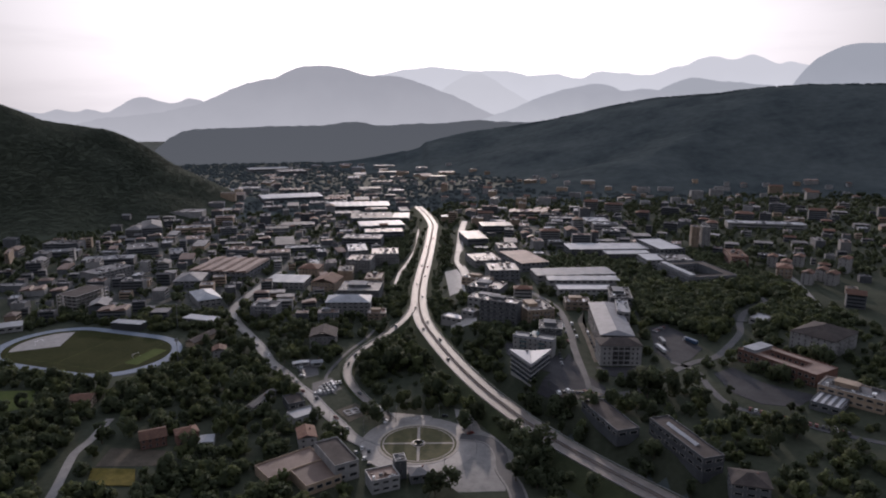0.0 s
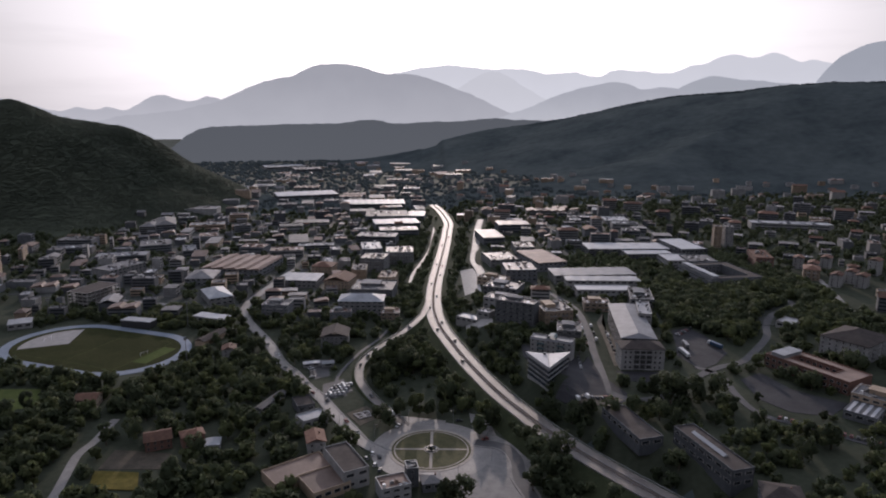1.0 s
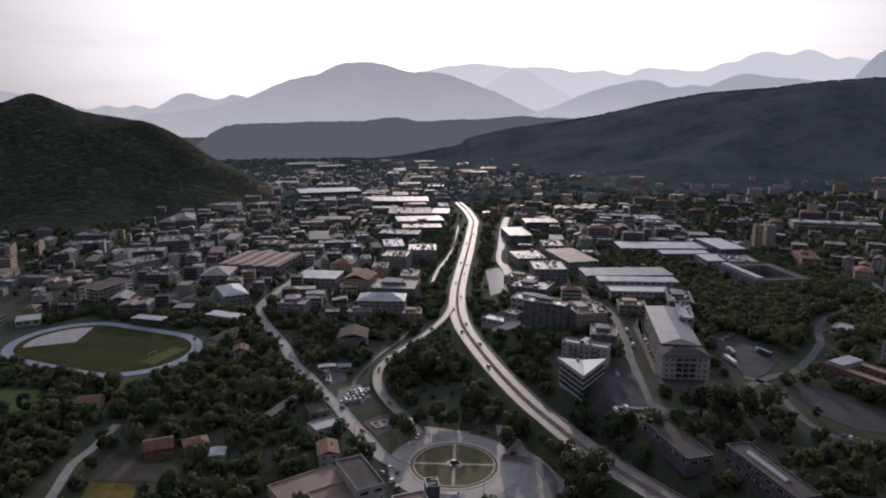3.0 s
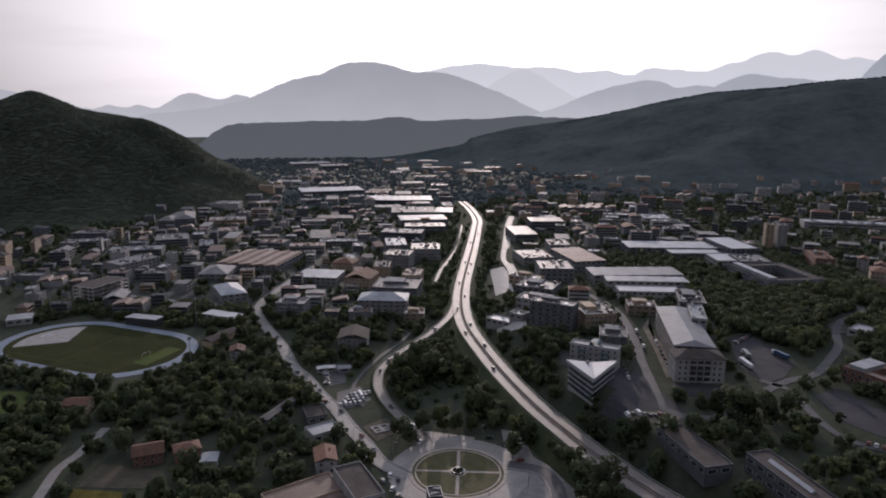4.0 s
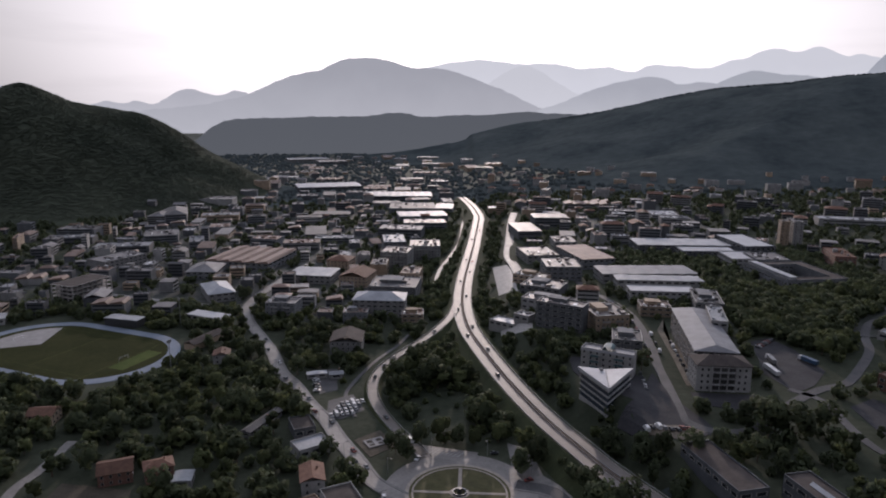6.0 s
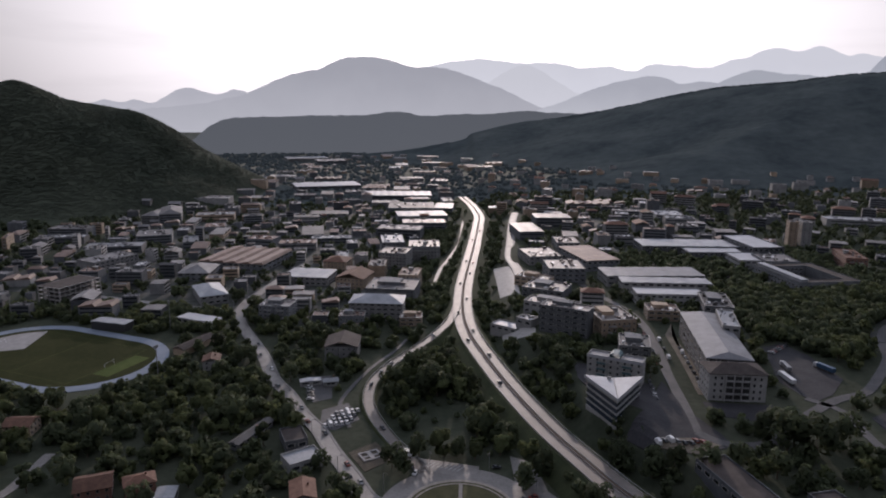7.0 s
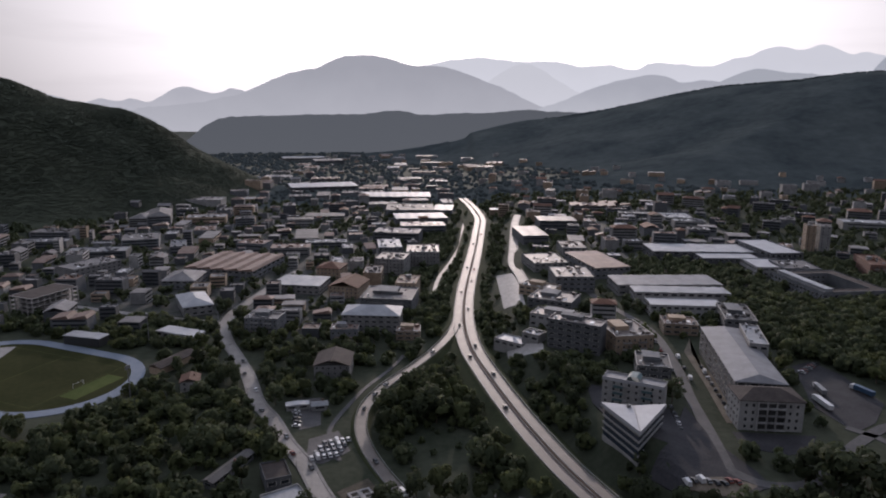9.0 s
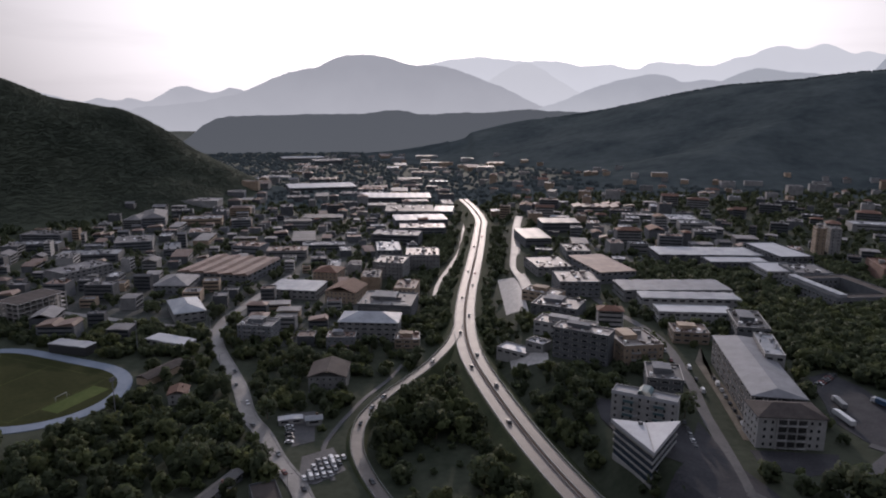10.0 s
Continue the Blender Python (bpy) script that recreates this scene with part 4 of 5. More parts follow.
block("apartment_block", -428, 835, 20, 6, 20, 15, "flat", "plaster", "flat", 5)
block("apartment_block", -421, 893, 20, 4, 17, 14, "flat", "plaster", "flat", 4)
block("apartment_block", -470, 902, 3, 46, 26, 12, "flat", "plaster_grey", "flat", 4)
block("apartment_block", -504, 830, 20, 5, 34, 14, "flat", "plaster_warm", "flat_warm", 4)
block("apartment_block", -526, 808, 20, 6, 32, 14, "flat", "plaster_warm", "flat", 4)
block("apartment_block", -402, 1042, 20, 29, 70, 14, "hip", "plaster_grey", "flat", 4)
block("apartment_block", -417, 1022, 4, 24, 39, 12, "hip", "plaster", "flat", 4)
block("workshop", -346, 742, 62, 49, 29, 10, "flat", "plaster", "flat", 3)
block("factory", -358, 883, 20, 39, 43, 10, "flat", "plaster_grey", "flat", 3)
block("warehouse", -304, 855, 20, 17, 40, 8, "flat", "plaster_grey", "sheet", 2)
block("factory", -449, 2220, 20, 128, 70, 12, "sheet", "plaster", "sheet", 2)
block("factory", -357, 2122, 20, 86, 70, 12, "flat", "plaster_grey", "flat", 2)
block("warehouse", -394, 1587, 20, 54, 70, 9, "flat", "plaster_grey", "sheet", 2)
block("warehouse", -221, 865, -10, 33, 26, 9, "flat", "plaster_grey", "flat_warm", 2)

# long skylight on the brown office roof, pale strips on the greenhouse
for o in [o for o in scene.objects if o.name.startswith("office_block") and o.location.y < 330]:
    gv = [(-1.5, -11, 9.3), (1.5, -11, 9.3), (0, -11, 10.4), (-1.5, 15, 9.3), (1.5, 15, 9.3), (0, 15, 10.4)]
    part("glass_ridge", mesh_of("glass_ridge", gv, [(0, 1, 2), (3, 5, 4), (0, 2, 5, 3), (1, 4, 5, 2)], M["white_roof"]), o, "pale glazed roof ridge")
for o in [o for o in scene.objects if o.name.startswith("greenhouse")]:
    for k in range(4):
        part("roof_strip", boxes_mesh("roof_strip", [(-9, 9, -6.6 + 4 * k, -4.8 + 4 * k, 4.4, 5.0)], M["white_roof"]), o, "pale translucent roof strip")
# balconies and end windows of the cream apartment block, teal panels of the slab block
for o in [o for o in scene.objects if o.name.startswith("apartment_block") and abs(o.location.y - 427.5) < 1]:
    for k in range(3):
        for u in (-9.5, 4.5):
            part("panel", boxes_mesh("panel", [(u, u + 5, -6.0, -5.75, 3.0 + 3.4 * k, 4.2 + 3.4 * k)], M["teal"]), o, "teal balcony panel")
    part("parapet", boxes_mesh("parapet", [(-15.2, 15.2, -4.75, -4.52, 12.6, 14.4)], M["white_roof"]), o, "cream parapet band")
    part("roof_house", strip("roof_house", [Vector((0, -4.6, 14.2)), Vector((0, 3.0, 14.2))], [(-3.0, 0), (-3.0, 1.4), (-1.6, 2.5), (1.6, 2.5), (3.0, 1.4), (3.0, 0)], M["teal"]), o, "rounded green stair head")


def court_building(name, words, cat, x, y, rot, w, d, h, yard_w, yard_d, wall, roof):
    """Four wings round an open court, with window rows and a flat roof ring."""
    ob = tagged(new(name), words, cat, "buildings of the town")
    ob.matrix_basis = pose(x, y, plain(x, y), 0, 0, rot)
    take(x, y, rot, w, d, 2)
    a, b, c, e, t = w / 2, d / 2, yard_w / 2, yard_d / 2, 0.35
    for x0, x1, y0, y1 in ((-a, a, -b, -b + t), (-a, a, b - t, b), (-a, -a + t, -b + t, b - t), (a - t, a, -b + t, b - t), (-c - t, c + t, -e - t, -e), (-c - t, c + t, e, e + t), (-c - t, -c, -e, e), (c, c + t, -e, e)):
        part("wall", boxes_mesh("wall", [(x0, x1, y0, y1, -4, h + 0.6)], M[wall]), ob)
    part("roof", boxes_mesh("roof", [(-a + t, a - t, -b + t, -e - t, h - 0.4, h), (-a + t, a - t, e + t, b - t, h - 0.4, h), (-a + t, -c - t, -e - t, e + t, h - 0.4, h), (c + t, a - t, -e - t, e + t, h - 0.4, h)], M[roof]), ob, "flat roof ring")
    part("court", boxes_mesh("court", [(-c, c, -e, e, -1, 0.15)], M["sandy"]), ob, "bare courtyard")
    part("roof_hall", boxes_mesh("roof_hall", [(-a + 3, -c - 2, -b + 2, b - 3, h, h + 2.2), (-a + 2.6, -c - 1.6, -b + 1.6, b - 2.6, h + 2.2, h + 2.5)], M["sheet"]), ob, "pale raised hall roof")
    n = int(w / 4.2)
    for s in range(2):
        for i in range(n):
            u = (i + 0.5) * w / n - a
            put("window", WINDOW, ob, u, -b - 0.003, s * 3.8 + 1.2, 2.6, 1, 1.9)
            if abs(u) < c - 1:
                put("window", WINDOW, ob, u, e - 0.003, s * 3.8 + 1.2, 2.6, 1, 1.9)
        for i in range(int(d / 4.5)):
            put("window", WINDOW, ob, -a - 0.003, (i + 0.5) * d / int(d / 4.5) - b, s * 3.8 + 1.2, 2.6, 1, 1.9, -math.pi / 2)
    return ob


court_building("school_block", "brick school building with flat roof round an open court", "school building", 261, 389, -62, 58, 25, 8.5, 30, 10, "brick", "flat_warm")
court_building("factory", "brown disused factory with wings round a dark court", "factory", 306, 645, 8, 56, 66, 9, 34, 46, "plaster_grey", "brown_roof")

# the three-cornered office with a folded white roof
tri = tagged(new("office_block"), "three cornered glass office with a folded white roof and white bands", "office building", "buildings of the town")
tri.location = (85, 398, 13.3)
TRI = (Vector((-15.6, -0.2, 0)), Vector((12.3, -1.5, 0)), Vector((-6.1, -27.6, 0)))
take(85, 398, 0, 32, 36, 2)


def tri_ring(k, z):
    c = (TRI[0] + TRI[1] + TRI[2]) / 3
    return [tuple(c + (q - c) * k + Vector((0, 0, z))) for q in TRI]


def tri_prism(name, k0, k1, z0, z1, material):
    v = tri_ring(k0, z0) + tri_ring(k1, z1)
    return mesh_of(name, v, [(2, 1, 0), (3, 4, 5), (0, 1, 4, 3), (1, 2, 5, 4), (2, 0, 3, 5)], material)


part("core", tri_prism("core", 0.93, 0.93, -3, 14.6, M["blue_glass"]), tri, "dark glazed storeys")
for s in range(5):
    part("band", tri_prism("band", 0.95 + 0.01 * s, 0.955 + 0.01 * s, s * 3.3 - (2 if s == 0 else 0), s * 3.3 + 0.85, M["plaster_pale"]), tri, "white parapet band")
rv = tri_ring(1.06, 16.2)
mid = (Vector(rv[0]) + Vector(rv[1])) / 2 - Vector((0, 0, 1.3))
rb_ = [tuple(Vector(q) - Vector((0, 0, 1.6))) for q in rv]
part("roof", mesh_of("roof", rv + [tuple(mid)] + rb_, [(0, 3, 2)[::-1], (3, 1, 2)[::-1], (4, 5, 6), (2, 6, 4, 0)[::-1], (1, 5, 6, 2)[::-1], (0, 4, 5, 1, 3)[::-1]], M["white_roof"]), tri, "folded white roof")
part("ridge_cap", strip("ridge_cap", [Vector(rv[2]), mid], [(-0.25, -0.1), (-0.25, 0.14), (0.25, 0.14), (0.25, -0.1)], M["plaster_pale"]), tri, "pale ridge cap")
put("roof_hatch", UNIT, tri, -4.5, -3.0, 15.2)

# small cluster by the roundabout
block("workshop", -15, 278, 20, 15, 12, 7, "flat", "plaster", "flat_warm", 2)
block("tower_block", -6, 288, 10, 6, 8, 10, "flat", "plaster_grey", "flat", 3)
block("workshop", 4, 284, 10, 10, 9, 5, "hip", "plaster_grey", "flat", 1)

# ---- yards, fields and pitch markings ----


def patch(name, corners, lift, material, label, category):
    """A thin slab of ground cover draped on the plain."""
    k, steps = len(corners), 6
    c = Vector((sum(q[0] for q in corners) / k, sum(q[1] for q in corners) / k))
    v, f = [], []
    for i in range(k):
        a, b = Vector(corners[i]), Vector(corners[(i + 1) % k])
        base = len(v)
        for r in range(steps + 1):
            for t in range(r + 1):
                g = c.lerp(a.lerp(b, t / r) if r else a, r / steps)
                v.append((g.x, g.y, plain(g.x, g.y) + lift))
        at = lambda r, t: base + r * (r + 1) // 2 + t
        for r in range(steps):
            for t in range(r + 1):
                f.append((at(r, t), at(r + 1, t), at(r + 1, t + 1)))
                if t < r:
                    f.append((at(r, t), at(r + 1, t + 1), at(r, t + 1)))
        e = len(v)
        v += [(a.x, a.y, plain(a.x, a.y) - 1.5), (b.x, b.y, plain(b.x, b.y) - 1.5)]
        f.append((e, e + 1, at(steps, steps), at(steps, 0)))
    me = mesh_of(name, v, f, M[material])
    fix = bmesh.new()
    fix.from_mesh(me)
    bmesh.ops.recalc_face_normals(fix, faces=fix.faces)
    fix.to_mesh(me)
    fix.free()
    ob = new(name, me)
    for i in range(k):
        a, b = Vector(corners[i]), Vector(corners[(i + 1) % k])
        for s in range(9):
            e = a.lerp(b, s / 8)
            for r in range(7):
                g = c.lerp(e, r / 6.5)
                take(g.x, g.y, 0, 4, 4)
    return tagged(ob, label, category, kind="structure")


patch("forecourt", ((118, 428), (106, 404), (96, 382), (82, 364), (89, 353), (110, 346), (128, 354), (127, 366), (119, 390)), 0.16, "yard", "grey worn asphalt forecourt beside the cornered office", "forecourt")
patch("dust_patch", ((93, 352), (97, 357), (110, 360), (124, 356), (112, 346), (100, 347)), 0.2, "sandy", "pale dusty turning place at the forecourt", "dirt patch")
patch("verge", ((156, 531), (144, 506), (138.5, 457), (132, 410), (138, 410), (147, 462), (148, 505)), 0.16, "sandy", "sandy unpaved strip beside the long office", "verge")
patch("apron", ((29, 368), (40, 362), (43, 338), (52, 326), (60, 316), (56, 290), (48, 270), (24, 270), (14, 284), (30, 322)), 0.15, "pavement", "wide worn asphalt apron beside the roundabout", "road")
patch("yard", ((74, 455), (84, 450), (112, 420), (104, 392), (95, 380), (80, 388), (72, 430)), 0.14, "yard", "paved yard with shade in its colour round the cornered office", "yard")
patch("yard", ((130, 386), (131, 401), (168, 398), (162, 384), (147, 380)), 0.15, "yard", "yard with shade in its colour before the apartment block", "yard")
patch("yard", ((214, 492), (199, 484), (190, 451), (183, 430), (189, 402), (204, 412), (222, 434), (221, 471)), 0.15, "yard", "dark yard with parked lorries and buses", "yard")
patch("car_park", ((208.5, 385), (206, 354), (216, 336), (236, 330), (258, 346), (243, 359), (234, 369), (227, 396)), 0.16, "yard", "grey asphalt car park edged by trees", "car park")
patch("car_lot", ((-66, 392), (-69, 415), (-56, 424), (-47, 404), (-58, 392)), 0.16, "street", "small car lot beside the avenue", "car park")
patch("car_lot", ((-87, 459), (-72, 463), (-66, 430), (-76, 424)), 0.16, "street", "cramped gravel car lot behind sheds", "car park")
patch("yard", ((44, 736), (60, 702), (57, 600), (42, 614)), 0.16, "concrete", "pale concrete works yard", "yard")
patch("yard", ((37, 537), (59, 517), (57, 500), (37, 512)), 0.16, "concrete", "pale sunlit works yard", "yard")
patch("field", ((-173, 303), (-149, 301), (-143, 284), (-168, 286)), 0.5, "straw", "yellow ripe crop field", "field")
patch("field", ((-172, 326), (-139, 321), (-132, 304), (-172, 305)), 0.16, "soil", "dark ploughed vegetable field", "field")
patch("field", ((-290, 411), (-258, 411), (-246, 384), (-270, 372), (-300, 390)), 0.16, "turf_pale", "mown meadow below the track", "field")
patch("building_plot", ((-48, 369), (-36, 380), (-26, 364), (-38, 352)), 0.16, "soil", "bare building plot with earth", "building plot")
found = tagged(new("foundation"), "pale concrete foundation of an unbuilt house", "foundation")
for q in ((-5, 5, -4, -3, -1, 0.6), (-5, 5, 3, 4, -1, 0.6), (-5, -4, -3, 3, -1, 0.6), (4, 5, -3, 3, -1, 0.6), (-1, 1, -3, 3, -1, 0.5), (-3.9, -1.1, -0.6, 0.6, -1, 0.3), (1.1, 3.9, -0.6, 0.6, -1, 0.3)):
    part("footing", boxes_mesh("footing", [q], M["sand"]), found)
found.matrix_basis = pose(-37, 366.5, 0.1, 0, 0, 30)

# pitch areas in the oval's own axes
part("cinder_area", disc_mesh("cinder_area", 36, 0.08, 0.13, M["sand"], 20, radians(118), radians(222)), stadium, "pale cinder run-up area", pose(-28, 0, 0))
part("training_turf", boxes_mesh("training_turf", [(49, 61, -14, 20, 0.05, 0.12)], M["turf_pale"]), stadium, "pale green training lawn")
for b in ((-50, 47.5, -31.2, -31.0), (47.3, 47.6, -31, 31), (-50, 47.5, 31.0, 31.2), (-50.2, -49.9, -31, 31), (-0.15, 0.15, -31, 31)):
    part("pitch_line", boxes_mesh("pitch_line", [(*b, 0.05, 0.1)], M["turf_pale"]), stadium)
for u, turn in ((47.5, 0), (-50, 180)):
    goal = tagged(new("goal"), "small white metal football goal on the pitch", "goal", "goals of the pitch")
    goal.matrix_basis = stadium.matrix_basis @ pose(u, 0, 0.1, 0, 0, turn)
    for y0 in (-3.66, 3.54):
        part("post", boxes_mesh("post", [(-0.06, 0.06, y0, y0 + 0.12, 0, 2.44)], M["white"]), goal)
    part("crossbar", boxes_mesh("crossbar", [(-0.06, 0.06, -3.66, 3.66, 2.44, 2.56)], M["white"]), goal)

# ---- the rest of the town ----
not_park = lambda x, y: not (205 < x < 372 and 440 < y < 690) and not (150 < x < 260 and 655 < y < 740)
# no grey walls far off: the paler mix stands in for haze
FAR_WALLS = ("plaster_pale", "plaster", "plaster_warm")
WALLS = ("plaster", "plaster_grey", "plaster_grey", "plaster_grey", "plaster", "plaster_warm", "plaster_grey", "clad")


def fill(x0, x1, y0, y1, step_x, step_y, rot, kinds, ok, chance, detail, group, walls=WALLS):
    n = 0
    for j in range(int((y1 - y0) / step_y)):
        for i in range(int((x1 - x0) / step_x)):
            x = x0 + (i + rng.uniform(0.1, 0.9)) * step_x
            y = y0 + (j + rng.uniform(0.2, 0.8)) * step_y
            if rng.random() > chance or not ok(x, y) or ground_z(x, y) - plain(x, y) > 14:
                continue
            name = rng.choice(kinds)
            big = name in ("warehouse", "factory")
            r = rot + rng.uniform(-6, 6) + rng.choice((0, 0, 90))
            for shrink in (1.0, 0.75, 0.55):
                w = shrink * (rng.uniform(34, 70) if big else rng.uniform(13, 30) if name != "house" else rng.uniform(9, 15))
                d = shrink * (rng.uniform(22, 40) if big else rng.uniform(11, 18) if name != "house" else rng.uniform(8, 12))
                if is_free(x, y, r, w, d, 2.5):
                    break
            else:
                continue
            st = {"apartment_block": rng.choice((3, 4, 4, 5)), "house": 2, "office_block": 3}.get(name, 2)
            h = st * 3.2 if not big else rng.uniform(6, 9)
            if name in ("house", "apartment_block"):
                roof, rm = rng.choice((("flat", "flat"), ("flat", "flat_warm"), ("hip", "tile") if x > 0 else ("hip", "flat_warm"), ("gable", "tile") if x > -200 else ("gable", "flat"), ("flat", "flat")))
            else:
                roof, rm = rng.choice((("flat", "flat"), ("flat", "flat_warm"), ("sheet", "flat"), ("sheet", "flat"), ("flat", "sheet"), ("saw", "flat_warm"), ("flat", "flat")))
            b = block(name, x, y, r, w, d, h, roof, rng.choice(walls), rm, st, detail, group)
            b.location.z = sheet_z(x, y)
            n += 1
    return n


fill(-330, -25, 560, 800, 22, 25, 6, ("apartment_block", "workshop", "house", "apartment_block", "office_block"), lambda x, y: x < 0, 0.95, 1, "buildings of the left town")
fill(-470, -20, 720, 1180, 34, 38, 10, ("workshop", "apartment_block", "warehouse", "factory", "house"), lambda x, y: x > -620 + 0.25 * (y - 560), 0.85, 1, "buildings of the left town")
fill(-470, -20, 600, 1150, 21, 25, 8, ("workshop", "house", "workshop"), lambda x, y: x > -620 + 0.25 * (y - 560), 0.7, 0, "small sheds and houses")
fill(-640, -330, 520, 960, 26, 30, 14, ("apartment_block", "house", "house", "apartment_block"), lambda x, y: True, 0.75, 1, "buildings of the left town")
fill(-420, 20, 1180, 1700, 42, 55, 6, ("factory", "warehouse", "workshop", "apartment_block"), lambda x, y: True, 0.85, 0, "far works and houses")
fill(60, 330, 520, 1150, 30, 34, -6, ("warehouse", "workshop", "apartment_block", "warehouse"), not_park, 0.8, 1, "works east of the highway")
fill(60, 330, 540, 1150, 22, 26, -6, ("workshop", "house"), not_park, 0.5, 0, "small sheds and houses")
fill(330, 760, 480, 1150, 30, 36, -25, ("house", "house", "apartment_block", "workshop"), not_park, 0.62, 1, "houses of the right town")
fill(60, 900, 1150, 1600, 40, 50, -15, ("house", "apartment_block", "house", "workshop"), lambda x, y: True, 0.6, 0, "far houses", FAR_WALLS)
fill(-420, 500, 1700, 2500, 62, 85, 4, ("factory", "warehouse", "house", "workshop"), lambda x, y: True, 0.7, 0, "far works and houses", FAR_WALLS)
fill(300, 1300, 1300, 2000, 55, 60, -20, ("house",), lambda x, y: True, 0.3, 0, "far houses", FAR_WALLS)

# ---- trees ----


def leaf_cloud(seed, rad, high, n, size, lumps):
    """Small leaf quads gathered in lumps round the limbs: an uneven crown with gaps. Also gives the way each leaf faces."""
    r = random.Random(seed)
    vs, fs, ns, centres = [], [], [], []
    heart = Vector((0, 0, high * 0.4))
    for _ in range(lumps):
        a, t = r.uniform(0, 6.283), r.uniform(0.05, 1.0)
        k = rad * (0.35 + 0.4 * math.sin(math.pi * min(1, t * 0.95)))
        centres.append((Vector((k * math.cos(a) * r.uniform(0.5, 1.05), k * math.sin(a) * r.uniform(0.5, 1.05), high * (0.05 + 0.82 * t))), rad * r.uniform(0.3, 0.52)))
    for i in range(n):
        c, cr = centres[i % lumps]
        d = Vector((r.gauss(0, 1), r.gauss(0, 1), r.gauss(0, 0.8)))
        d.normalize()
        q = c + d * cr * r.uniform(0.6, 1.0)
        u = Vector((r.gauss(0, 1), r.gauss(0, 1), r.gauss(0, 1)))
        u = (u - u.dot(d) * d * 0.8).normalized() * size * r.uniform(0.6, 1.3)
        v = d.cross(u).normalized() * size * r.uniform(0.5, 1.0)
        k = len(vs)
        vs += [tuple(q - u), tuple(q - v), tuple(q + u), tuple(q + v)]
        fs.append((k, k + 1, k + 2, k + 3))
        out = (d * 0.45 + (q - heart).normalized() * 0.8 + Vector((0, 0, 0.25))).normalized()
        ns += [tuple(out)] * 4
    return vs, fs, ns


def crown_mesh(name, v, f, ns, material):
    me = mesh_of(name, v, f, material, True)
    me.normals_split_custom_set_from_vertices(ns)
    return me


def trunk_lists(high, r0):
    vs, fs = [], []
    for (bx, by, bz), (tx, ty, tz), ra, rb2 in (((0, 0, -1), (0.1, 0, high), r0, r0 * 0.5), ((0.05, 0, high * 0.7), (1.3, 0.4, high * 1.35), r0 * 0.45, r0 * 0.15),
                                               ((0.05, 0, high * 0.8), (-1.1, -0.5, high * 1.4), r0 * 0.4, r0 * 0.15), ((0.1, 0, high), (0.1, 0.8, high * 1.6), r0 * 0.45, r0 * 0.15)):
        k = len(vs)
        for i in range(6):
            a = i * math.pi / 3
            vs.append((bx + ra * math.cos(a), by + ra * math.sin(a), bz))
            vs.append((tx + rb2 * math.cos(a), ty + rb2 * math.sin(a), tz))
        fs += [(k + 2 * i, k + 2 * ((i + 1) % 6), k + 2 * ((i + 1) % 6) + 1, k + 2 * i + 1) for i in range(6)]
    return vs, fs


TREES = []
for k, (rad, high, material, words) in enumerate(((3.6, 6.5, "leaf", "dark green broadleaf tree"), (4.4, 7.0, "leaf", "spreading dark green tree"), (3.0, 5.0, "leaf_pale", "small olive green tree"),
                                                  (5.2, 8.5, "leaf", "large dark green tree"), (2.2, 7.5, "leaf", "slim tall dark green tree"), (4.0, 6.0, "leaf_pale", "pale green broadleaf tree"))):
    t = tagged(new("tree"), words + " with an uneven crown", "tree", "trees of the valley")
    v, f = trunk_lists(2.6, 0.28)
    part("trunk", mesh_of("trunk", v, f, M["bark"]), t)
    v, f, ns = leaf_cloud(20 + k, rad, high, 460, 0.68, 13)
    part("crown", crown_mesh("crown", [(a, b, c + 1.6) for a, b, c in v], f, ns, M[material]), t)
    TREES.append(t)

hw_plan = np.array([tuple(q) for q in hw])


def tree_base(x, y):
    """The ground, or the highway bank where that stands above it."""
    off = np.hypot(hw_plan[:, 0] - x, hw_plan[:, 1] - y)
    k = int(off.argmin())
    return max(plain(x, y), float(hw_plan[k, 2]) - 0.5 - max(0.0, float(off[k]) - 8.2) * 0.627)


spots = []
trng = random.Random(11)
used_first = set()


def tree_at(x, y, k, s):
    m = Matrix.Translation((x, y, tree_base(x, y))) @ Matrix.Rotation(trng.uniform(0, 6.28), 4, "Z") @ Matrix.Scale(s, 4)
    if k not in used_first:
        used_first.add(k)
        TREES[k].matrix_basis = m
    else:
        copy_thing(TREES[k], m).scale = (s, s, s)


def grove(x0, x1, y0, y1, n, ok=lambda x, y: True, near=True, kinds=(0, 1, 2, 3, 4, 5), size=(0.7, 1.25), gap=1.0):
    for _ in range(n):
        x, y = trng.uniform(x0, x1), trng.uniform(y0, y1)
        if not ok(x, y) or not is_free(x, y, 0, 2.5, 2.5, gap):
            continue
        if near:
            take(x, y, 0, 3, 3)
            tree_at(x, y, trng.choice(kinds), trng.uniform(*size))
        else:
            spots.append((x, y, trng.uniform(*size)))


hwx = {round(q.y / 10): q.x for q in hw}
rpx = {round(q.y / 10): q.x for q in rl}
in_loop = lambda x, y: rpx.get(round(y / 10), -46) + 8 < x < hwx.get(round(y / 10), 60) - 18
